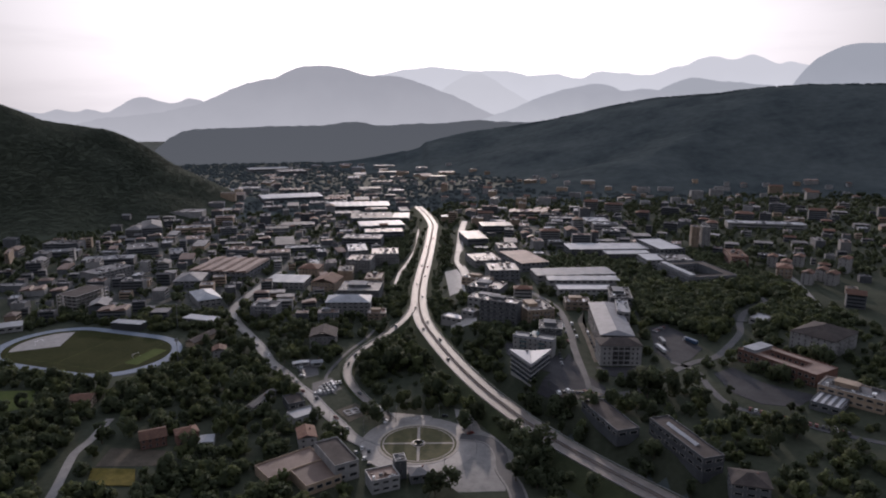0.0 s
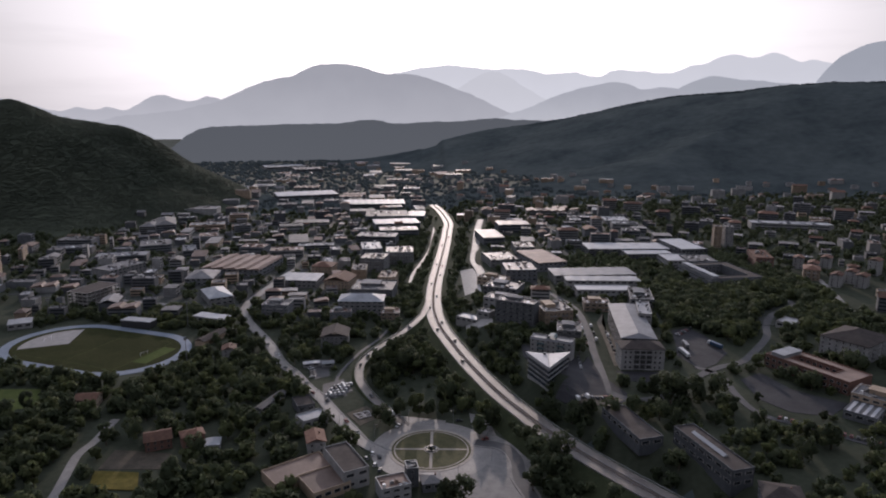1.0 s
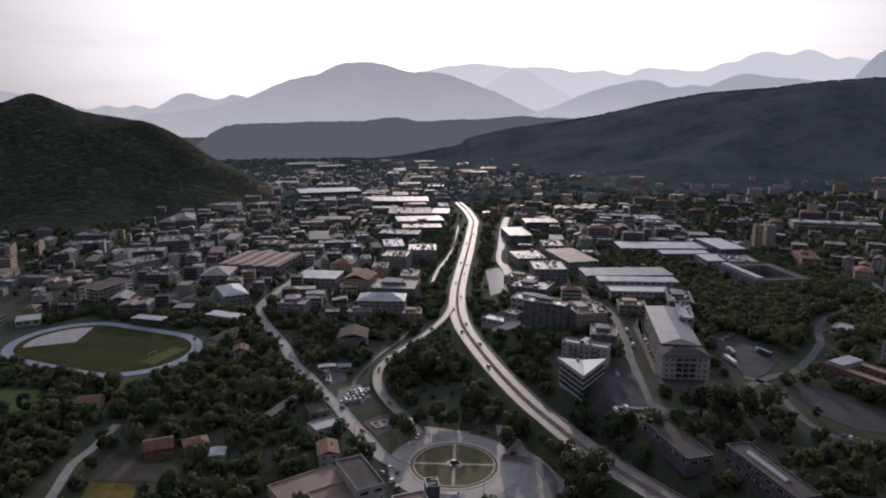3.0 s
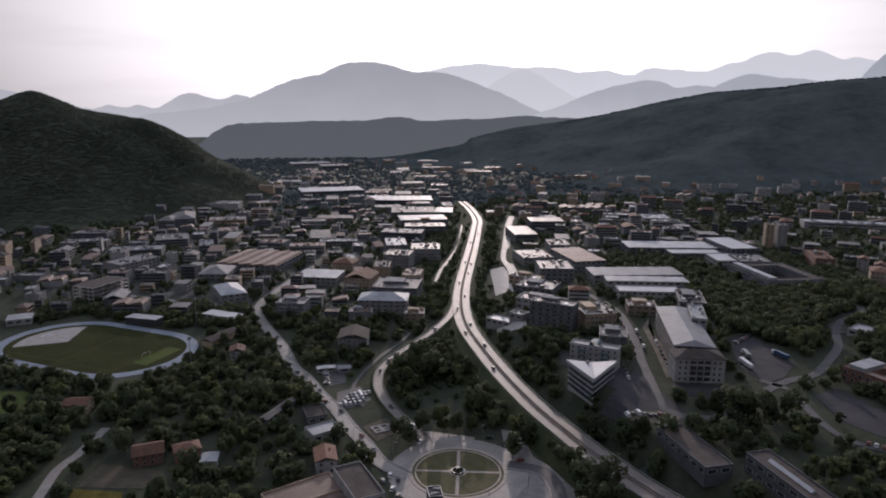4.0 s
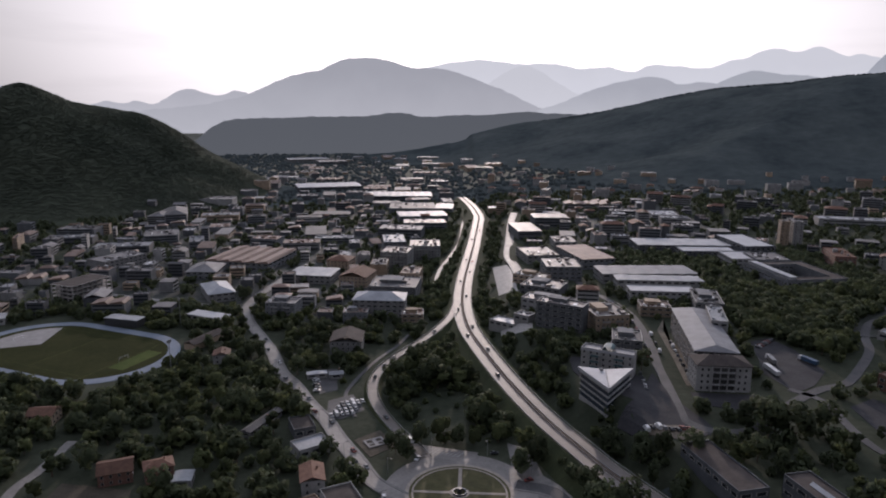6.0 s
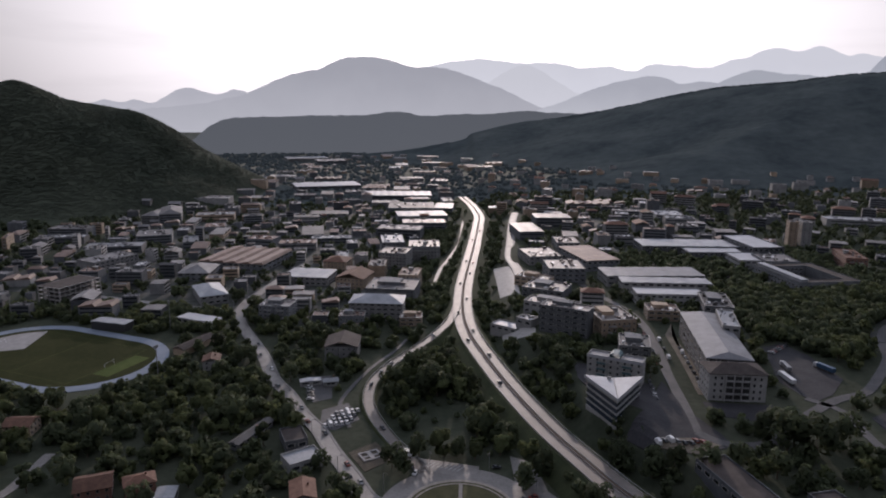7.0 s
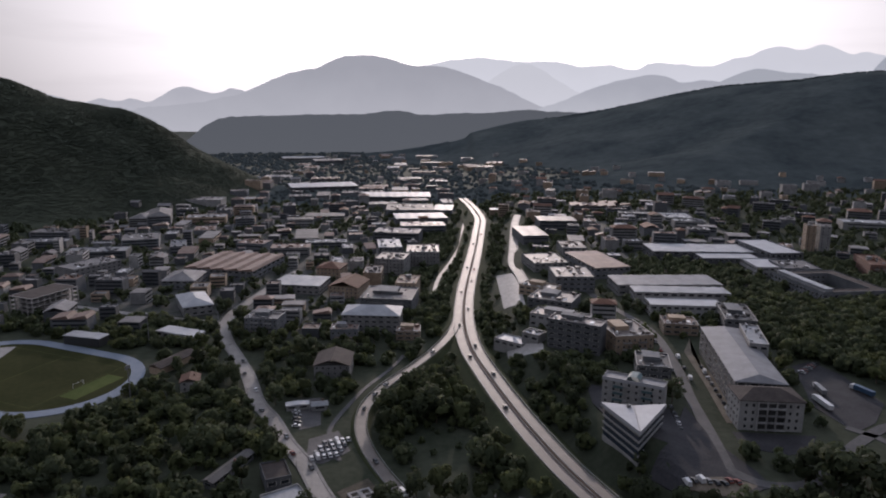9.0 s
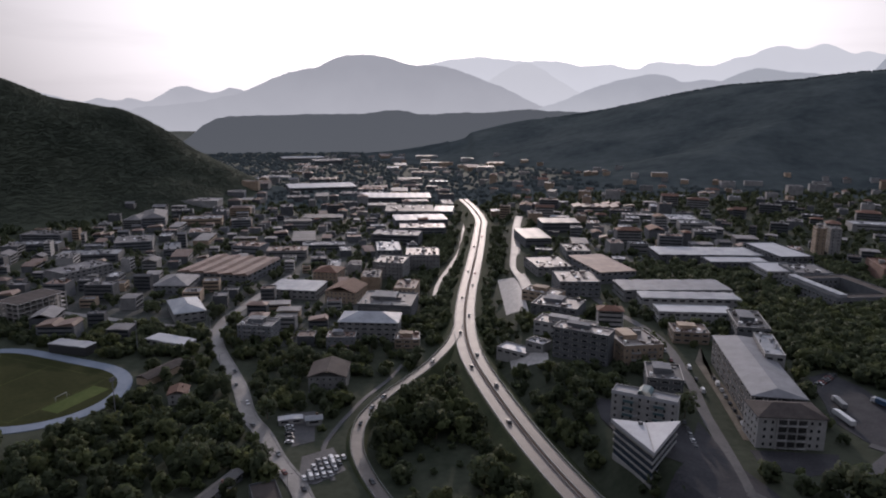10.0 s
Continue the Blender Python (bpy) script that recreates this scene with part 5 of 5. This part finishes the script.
for x, y, s in ((41, 350, 1.6), (34, 340, 1.4), (73, 300, 1.5), (66, 292, 1.3), (149, 349, 1.9), (156, 356, 1.8), (143, 358, 1.7), (160, 345, 1.8), (152, 362, 1.6), (123, 336, 1.4), (108, 333, 1.2),
                (60, 318, 1.3), (62, 306, 1.5), (59, 293, 1.4), (55, 279, 1.6), (12, 268, 1.5), (20, 272, 1.3), (-58, 352, 1.0), (-20, 352, 1.3), (-26, 356, 1.2), (-14, 366, 1.1)):
    take(x, y, 0, 6, 6)
    tree_at(x, y, trng.choice((0, 1, 3)), s)


def tree_row(nodes, gap, offset, size, kinds=(0, 1, 3, 5)):
    """Trees along a line, uneven in gap and size."""
    line = glide([(x, y, 0) for x, y in nodes], gap)
    for q, sd in zip(line, sides(line)):
        p = q + sd * (offset + trng.uniform(-1.2, 1.2))
        if trng.random() < 0.85 and is_free(p.x, p.y, 0, 1.5, 1.5):
            tree_at(p.x, p.y, trng.choice(kinds), trng.uniform(*size))
            take(p.x, p.y, 0, 3, 3)


tree_row(STREETS["avenue"][4:13], 7.0, -7.2, (0.8, 1.25))
tree_row(STREETS["avenue"][2:13], 8.0, 7.4, (0.7, 1.15))
tree_row(((125, 422), (123, 398), (126, 384), (136, 377), (148, 377), (165, 386), (178, 397)), 4.2, 0, (0.45, 0.75), (0, 2, 5))
tree_row(((206, 392), (203, 372), (203, 350), (210, 334), (228, 324)), 5.5, 0, (0.6, 1.0), (0, 5, 2))
tree_row(((204, 320), (220, 308), (240, 288), (270, 268)), 5.0, 0, (0.7, 1.2))
tree_row(((70, 395), (77, 372), (88, 350)), 4.5, 0, (0.5, 0.8), (0, 2, 5))
tree_row(((60, 480), (58, 455), (64, 432), (70, 415)), 5.0, 0, (0.8, 1.2))
tree_row(((112, 445), (104, 440), (96, 446)), 4.5, 0, (0.6, 0.9))
rim = lambda x, y: in_loop(x, y) and (y > 430 or x > 12 or x < -20 or y < 368)
grove(-45, 60, 352, 560, 300, rim, kinds=(5, 5, 2, 5, 1, 3), size=(1.1, 1.9), gap=0.5)
grove(48, 105, 262, 345, 40, size=(1.0, 1.6), gap=0.5)
grove(52, 82, 365, 470, 30, size=(0.9, 1.4), gap=0.5)
grove(84, 140, 255, 345, 50, size=(0.9, 1.5), gap=0.5)
grove(-260, -60, 280, 440, 110, size=(1.0, 1.7))
grove(-170, -20, 430, 620, 110, size=(0.8, 1.4))
grove(16, 64, 400, 900, 60, size=(0.7, 1.2))
grove(60, 300, 280, 470, 120, size=(0.8, 1.6))
grove(-45, 60, 352, 560, 1100, rim, near=False, size=(0.5, 1.15), gap=0)
grove(-45, 60, 352, 545, 120, in_loop, near=False, size=(0.25, 0.5), gap=0)
grove(-345, -170, 535, 605, 420, near=False, size=(0.5, 1.1), gap=0)
grove(-340, -160, 385, 450, 200, near=False, size=(0.6, 1.2), gap=0)
grove(48, 82, 262, 470, 260, near=False, size=(0.5, 1.1), gap=0)
grove(-360, -30, 200, 480, 1500, near=False, size=(0.5, 1.35), gap=0)
grove(-190, -20, 430, 640, 600, near=False, size=(0.5, 1.1), gap=0)
grove(16, 64, 400, 950, 420, near=False, size=(0.5, 1.0), gap=0)
grove(-30, 30, 560, 1000, 900, near=False, size=(0.5, 1.1), gap=0)
grove(60, 380, 200, 470, 900, near=False, size=(0.5, 1.2), gap=0.5)
grove(60, 380, 470, 640, 700, near=False, size=(0.5, 1.2), gap=0)
grove(205, 372, 470, 620, 900, near=False, size=(0.7, 1.4), gap=0)
grove(150, 372, 620, 745, 500, near=False, size=(0.9, 1.5), gap=0)

# thinner trees between the far roofs, and the woods on the slopes
grove(-640, 900, 620, 1250, 8000, lambda x, y: ground_z(x, y) - plain(x, y) < 2.0, near=False)
grove(-800, 1000, 1250, 2700, 8500, lambda x, y: ground_z(x, y) - plain(x, y) < 1.0, near=False, size=(1.0, 1.8))


def scatter(name, places, protos, material, label, kind_word):
    """Many small crowns as one piece of growth."""
    vs, fs, ns, total = [], [], [], 0
    sr = random.Random(3)
    for x, y, z, s in places:
        pv, pf, pn = sr.choice(protos)
        a = sr.uniform(0, 6.28)
        c, d = math.cos(a) * s, math.sin(a) * s
        pts = np.empty_like(pv)
        pts[:, 0], pts[:, 1], pts[:, 2] = x + c * pv[:, 0] - d * pv[:, 1], y + d * pv[:, 0] + c * pv[:, 1], z + s * pv[:, 2]
        vs.append(pts)
        nrm = np.empty_like(pn)
        nrm[:, 0], nrm[:, 1], nrm[:, 2] = (c * pn[:, 0] - d * pn[:, 1]) / s, (d * pn[:, 0] + c * pn[:, 1]) / s, pn[:, 2]
        ns.append(nrm)
        fs.append(pf + total)
        total += len(pv)
    v, f = np.concatenate(vs), np.concatenate(fs)
    me = bpy.data.meshes.new(name)
    n = f.shape[1]
    me.vertices.add(len(v))
    me.vertices.foreach_set("co", v.ravel())
    me.loops.add(f.size)
    me.loops.foreach_set("vertex_index", f.ravel())
    me.polygons.add(len(f))
    me.polygons.foreach_set("loop_start", np.arange(0, f.size, n))
    me.polygons.foreach_set("loop_total", np.full(len(f), n))
    me.update(calc_edges=True)
    me.polygons.foreach_set("use_smooth", np.ones(len(f), dtype=bool))
    me.normals_split_custom_set_from_vertices(np.concatenate(ns))
    me.materials.append(material)
    return tagged(new(name, me), label, kind_word, kind="stuff")


light_protos = []
for k in range(5):
    v, f, ns = leaf_cloud(60 + k, 3.6, 6.0, 80, 1.2, 8)
    light_protos.append((np.array(v) + (0, 0, 0.6), np.array(f), np.array(ns)))
full_protos = []
for k in range(6):
    v, f, ns = leaf_cloud(80 + k, 5.0, 6.4, 230, 1.0, 11)
    full_protos.append((np.array(v) + (0, 0, 0.5), np.array(f), np.array(ns)))
scatter("garden_trees", [(x, y, max(ground_z(x, y), tree_base(x, y)), s) for x, y, s in spots if 620 < y < 1250], light_protos, M["leaf"], "dark green trees and bushes between the roofs", "trees")
low = [(x, y, max(ground_z(x, y), tree_base(x, y)), s) for x, y, s in spots if y <= 620]
scatter("thicket", [q for k, q in enumerate(low) if k % 5 not in (0, 3)], full_protos, M["leaf"], "dense dark green thicket of trees and bushes", "trees")
scatter("thicket", [q for k, q in enumerate(low) if k % 5 in (0, 3)], full_protos, M["leaf_pale"], "olive green thicket of bushes and young trees", "trees")


def canopy_proto(seed):
    r = random.Random(seed)
    bm = bmesh.new()
    bmesh.ops.create_icosphere(bm, subdivisions=1, radius=1.0)
    for v in bm.verts:
        v.co *= r.uniform(0.7, 1.2)
        v.co.z *= 0.45
    v = np.array([tuple(q.co) for q in bm.verts])
    f = np.array([[q.index for q in p.verts] for p in bm.faces])
    bm.free()
    up = v / np.linalg.norm(v, axis=1)[:, None] + (0, 0, 1.1)
    return v, f, up / np.linalg.norm(up, axis=1)[:, None]


canopies = [canopy_proto(k) for k in range(4)]


def wood(x0, x1, y0, y1, n, size, hill, least=4.0):
    out = []
    for _ in range(n):
        x, y = trng.uniform(x0, x1), trng.uniform(y0, y1)
        lift = max(crest(h, x, y) for h in hill)
        if lift > least:
            out.append((x, y, sheet_z(x, y) - 0.1 * size, size * trng.uniform(0.6, 1.3)))
    return out


tall = [(v * (3.6, 3.6, 6.0) + (0, 0, 1.5), f, nv) for v, f, nv in canopies]
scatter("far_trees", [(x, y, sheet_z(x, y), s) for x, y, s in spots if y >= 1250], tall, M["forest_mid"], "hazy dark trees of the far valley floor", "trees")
low_canopies = [(v * (1.1, 1.1, 0.45), f, nv * 0.45 + np.array((0, 0, 0.55))) for v, f, nv in canopies]
scatter("woodland", wood(-1250, -380, 900, 1700, 52000, 3.7, (LEFT_HILL,)), low_canopies, M["forest"], "dense dark green woodland covering the steep hill", "woodland")
hill_crowns = [(v * (1.1, 1.1, 1.0) + (0, 0, 0.4), f, nv * 0.5 + np.array((0, 0, 0.5))) for v, f, nv in canopies]
ridge_trees = []
for (ax, ay, _, _), (bx, by, _, _) in zip(RIGHT_HILL[1:], RIGHT_HILL[2:]):
    for _ in range(420):      # single trees stand out along the crest
        u = trng.random()
        x, y = ax + u * (bx - ax) + trng.uniform(-50, 50), ay + u * (by - ay) + trng.uniform(-50, 50)
        ridge_trees.append((x, y, sheet_z(x, y) - 0.5, trng.uniform(2.0, 5.5)))
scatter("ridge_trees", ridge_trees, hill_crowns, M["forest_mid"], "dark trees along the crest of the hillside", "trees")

# ---- cars ----


def car_proto(paint, words, van=False):
    """A small car or van: shell with bonnet and boot, dark glasshouse, four wheels."""
    ob = tagged(new("van" if van else "car"), words, "van" if van else "car", "vehicles on the roads")
    length, wide, waist, top = (5.2, 1.95, 1.15, 2.3) if van else (4.3, 1.76, 0.86, 1.45)
    a, b = length / 2, wide / 2
    prof = [(-a, 0.32), (-a, 0.75), (-a + 0.15, waist), (a - 0.9, waist), (a - 0.1, waist - 0.16), (a, 0.6), (a, 0.32)]
    k = len(prof)
    v = [(x, -b, z) for x, z in prof] + [(x, b, z) for x, z in prof]
    f = [tuple(range(k))[::-1], tuple(range(k, 2 * k))] + [(i, (i + 1) % k, (i + 1) % k + k, i + k) for i in range(k)]
    part("body", mesh_of("body", v, f, M[paint]), ob)
    c0, c1 = (-a + 0.08, a - 1.1) if van else (-a + 0.35, a - 1.15)
    t0, t1 = (c0 + 0.05, c1 - 0.5) if van else (c0 + 0.55, c1 - 0.7)
    v = [(c0, -b + 0.06, waist), (c1, -b + 0.06, waist), (c1, b - 0.06, waist), (c0, b - 0.06, waist), (t0, -b + 0.2, top - 0.06), (t1, -b + 0.2, top - 0.06), (t1, b - 0.2, top - 0.06), (t0, b - 0.2, top - 0.06)]
    part("glasshouse", mesh_of("glasshouse", v, [(4, 5, 6, 7), (0, 1, 5, 4), (1, 2, 6, 5), (2, 3, 7, 6), (3, 0, 4, 7)], M[paint if van else "glass"]), ob, "" if van else "dark tinted glass")
    part("roof_panel", boxes_mesh("roof_panel", [(t0 - 0.02, t1 + 0.02, -b + 0.19, b - 0.19, top - 0.06, top)], M[paint]), ob)
    wheel = disc_mesh("wheel", 0.33, -0.11, 0.11, M["rubber"], 14)
    for x in (-a + 0.85, a - 0.85):
        for y in (-b + 0.08, b - 0.08):
            part("wheel", wheel, ob, "", pose(x, y, 0.33, 90, 0, 0))
    return ob


CARS = [car_proto("car_white", "small white hatchback with dark windows"), car_proto("car_dark", "small black saloon car with dark glass"), car_proto("car_grey", "silver grey hatchback car"),
        car_proto("car_red", "dull red small car"), car_proto("car_white", "plain white panel delivery van", True)]
placed = set()
crng = random.Random(5)


def car_at(x, y, z, heading, k=None):
    k = crng.choice((0, 1, 1, 2, 2, 3, 1, 4)) if k is None else k
    m = pose(x, y, z, 0, 0, heading)
    if k in placed:
        copy_thing(CARS[k], m)
    else:
        placed.add(k)
        CARS[k].matrix_basis = m


def cars_on(line, offset, stations, back=False, lift=0.06, kinds=(None,)):
    sd = sides(line)
    for u in stations:
        i = int(u * (len(line) - 2))
        d = line[i + 1] - line[i]
        q = line[i] + sd[i] * offset
        car_at(q.x, q.y, q.z + lift, math.degrees(math.atan2(d.y, d.x)) + (180 if back else 0), crng.choice(kinds))


# the line runs from far to near
cars_on(hw, -3.4, (0.31, 0.46, 0.50, 0.575, 0.645, 0.69), back=False, kinds=(1, 1, 3, 2))
cars_on(hw, 3.5, (0.36, 0.455, 0.535, 0.61, 0.665, 0.73), back=True, kinds=(1, 1, 2))
cars_on(rl, 0.0, (0.3, 0.52, 0.58, 0.64, 0.86, 0.95))
av = drape(glide([(x, y, 0) for x, y in STREETS["avenue"]], 5), 0.27)
cars_on(av, -1.5, (0.55, 0.66, 0.78, 0.86, 0.93, 0.96))
cars_on(av, 1.5, (0.6, 0.72, 0.82, 0.95), back=True)
ws = drape(glide([(x, y, 0) for x, y in STREETS["works_street"]], 5), 0.27)
cars_on(ws, 3.9, (0.45, 0.5, 0.57, 0.63, 0.7))
cars_on(ws, -3.8, (0.55, 0.6, 0.66), back=True)
for x, y, a in ((-24, 314, 100), (-28, 318, 95), (-31, 313, 110), (-26, 306, 80), (-36, 309, 120), (-23, 300, 80), (-15, 351, 250), (22, 357, 10), (36, 333, 200)):
    car_at(x, y, 0.2, a)
for i in range(4):
    for j in range(5):
        car_at(-64 + 2.7 * j + 1.2 * i, 396 + 4.9 * i + 1.0 * j, 0.17, 112 + crng.uniform(-4, 4), crng.choice((0, 0, 2, 0, 1, 4)))
for i in range(8):
    car_at(-84 + 0.9 * i + crng.uniform(-0.5, 0.5), 456 - 4.0 * i, 0.17, 15 + crng.uniform(-8, 8))
for i in range(8):
    x, y = 94 + 3.0 * i, 353 + 0.6 * i + crng.uniform(-1.5, 1.5)
    car_at(x, y, plain(x, y) + 0.18, 100 + crng.uniform(-12, 12))
for i in range(17):      # close row beside the park road
    x, y = 205 + 2.5 * i, 328 - 2.1 * i
    car_at(x, y, plain(x, y) + 0.3, 58 + crng.uniform(-5, 5))
for i in range(9):
    x, y = 137 + 1.0 * i, 416 + 8.0 * i
    car_at(x, y, plain(x, y) + 0.18, 80 + crng.uniform(-8, 8))
for i in range(5):
    x, y = 112 + 0.9 * i, 400 + 6.5 * i
    car_at(x - 5, y, plain(x, y) + 0.18, 82 + crng.uniform(-5, 5))
for i in range(7):
    x, y = 200 + 2.4 * i, 474 + 2.2 * i
    car_at(x, y, plain(x, y) + 0.17, 120 + crng.uniform(-10, 10))


def lorry(x, y, heading, length, body, cab, name, words):
    """A long box body over a chassis, with a cab and its windscreen and six wheels."""
    ob = tagged(new(name), words, name, "heavy vehicles in the yard")
    ob.matrix_basis = pose(x, y, plain(x, y) + 0.16, 0, 0, heading)
    a = length / 2
    part("body", boxes_mesh("body", [(-a, a - 2.2, -1.25, 1.25, 0.95, 3.3)], M[body]), ob)
    part("chassis", boxes_mesh("chassis", [(-a + 0.3, a - 0.4, -0.9, 0.9, 0.55, 0.95)], M["dark"]), ob)
    part("cab", boxes_mesh("cab", [(a - 2.1, a, -1.2, 1.2, 0.6, 2.7), (a - 2.0, a - 0.5, -1.1, 1.1, 2.7, 3.0)], M[cab]), ob)
    part("windscreen", boxes_mesh("windscreen", [(a - 0.02, a + 0.03, -1.05, 1.05, 1.6, 2.5)], M["glass"]), ob, "dark windscreen")
    wheel = disc_mesh("wheel", 0.5, -0.15, 0.15, M["rubber"], 12)
    for u in (-a + 1.2, -a + 2.5, a - 1.1):
        for v in (-1.05, 1.05):
            part("wheel", wheel, ob, "", pose(u, v, 0.5, 90, 0, 0))


lorry(188.5, 431, 93, 15, "car_white", "car_white", "bus", "long white bus parked in the yard")
lorry(196, 448, 85, 12, "car_grey", "car_white", "lorry", "grey box lorry parked in the yard")
lorry(218, 447, 112, 13, "lorry_blue", "car_white", "lorry", "blue lorry with a white cab parked in the yard")

# ---- street lamps and floodlights ----


def lamp_proto():
    ob = tagged(new("street_lamp"), "tall grey steel street lamp beside the road", "street lamp", "street lamps")
    part("pole", disc_mesh("pole", 0.11, -0.5, 9.0, M["steel"], 8), ob)
    part("arm", boxes_mesh("arm", [(-0.05, 1.9, -0.05, 0.05, 8.85, 8.97)], M["steel"]), ob)
    part("lamp_head", boxes_mesh("lamp_head", [(1.5, 2.3, -0.16, 0.16, 8.72, 8.86)], M["dark"]), ob)
    return ob


lamp = lamp_proto()
first = True
for k in range(8):
    a = radians(22 + 45 * k)
    m = pose(RB.x + 35.5 * math.cos(a), RB.y + 35.5 * math.sin(a), 0, 0, 0, math.degrees(a) + 180)
    if first:
        lamp.matrix_basis, first = m, False
    else:
        copy_thing(lamp, m)
for i, (q, sd) in enumerate(zip(av, sides(av))):
    if i % 7 == 3 and 330 < q.y < 640:
        p = q + sd * 5.2
        copy_thing(lamp, pose(p.x, p.y, p.z, 0, 0, math.degrees(math.atan2(-sd.y, -sd.x))))
mast = tagged(new("floodlight_mast"), "tall slim floodlight mast beside the running track", "floodlight", "floodlights of the track")
part("pole", disc_mesh("pole", 0.25, -0.5, 20, M["steel"], 8), mast)
part("lamp_bank", boxes_mesh("lamp_bank", [(-1.6, 1.6, -0.2, 0.2, 19, 21)], M["steel"]), mast)
for k, (x, y) in enumerate(((-205, 548), (-330, 560), (-175, 455), (-335, 440))):
    m = pose(x, y, 0, 0, 0, math.degrees(math.atan2(490 - y, -258 - x)) - 90)
    if k:
        copy_thing(mast, m)
    else:
        mast.matrix_basis = m

# paved and planted ground between the left town's houses
patch("town_ground", ((-420, 650), (-182, 602), (-130, 560), (-70, 560), (-70, 1150), (-300, 1150), (-420, 960)), 0.1, "town_ground", "grey yards and small gardens between town houses", "yard")
patch("town_ground", ((330, 480), (190, 520), (150, 560), (152, 1100), (330, 1100)), 0.1, "town_ground", "grey yards and small gardens between works", "yard")
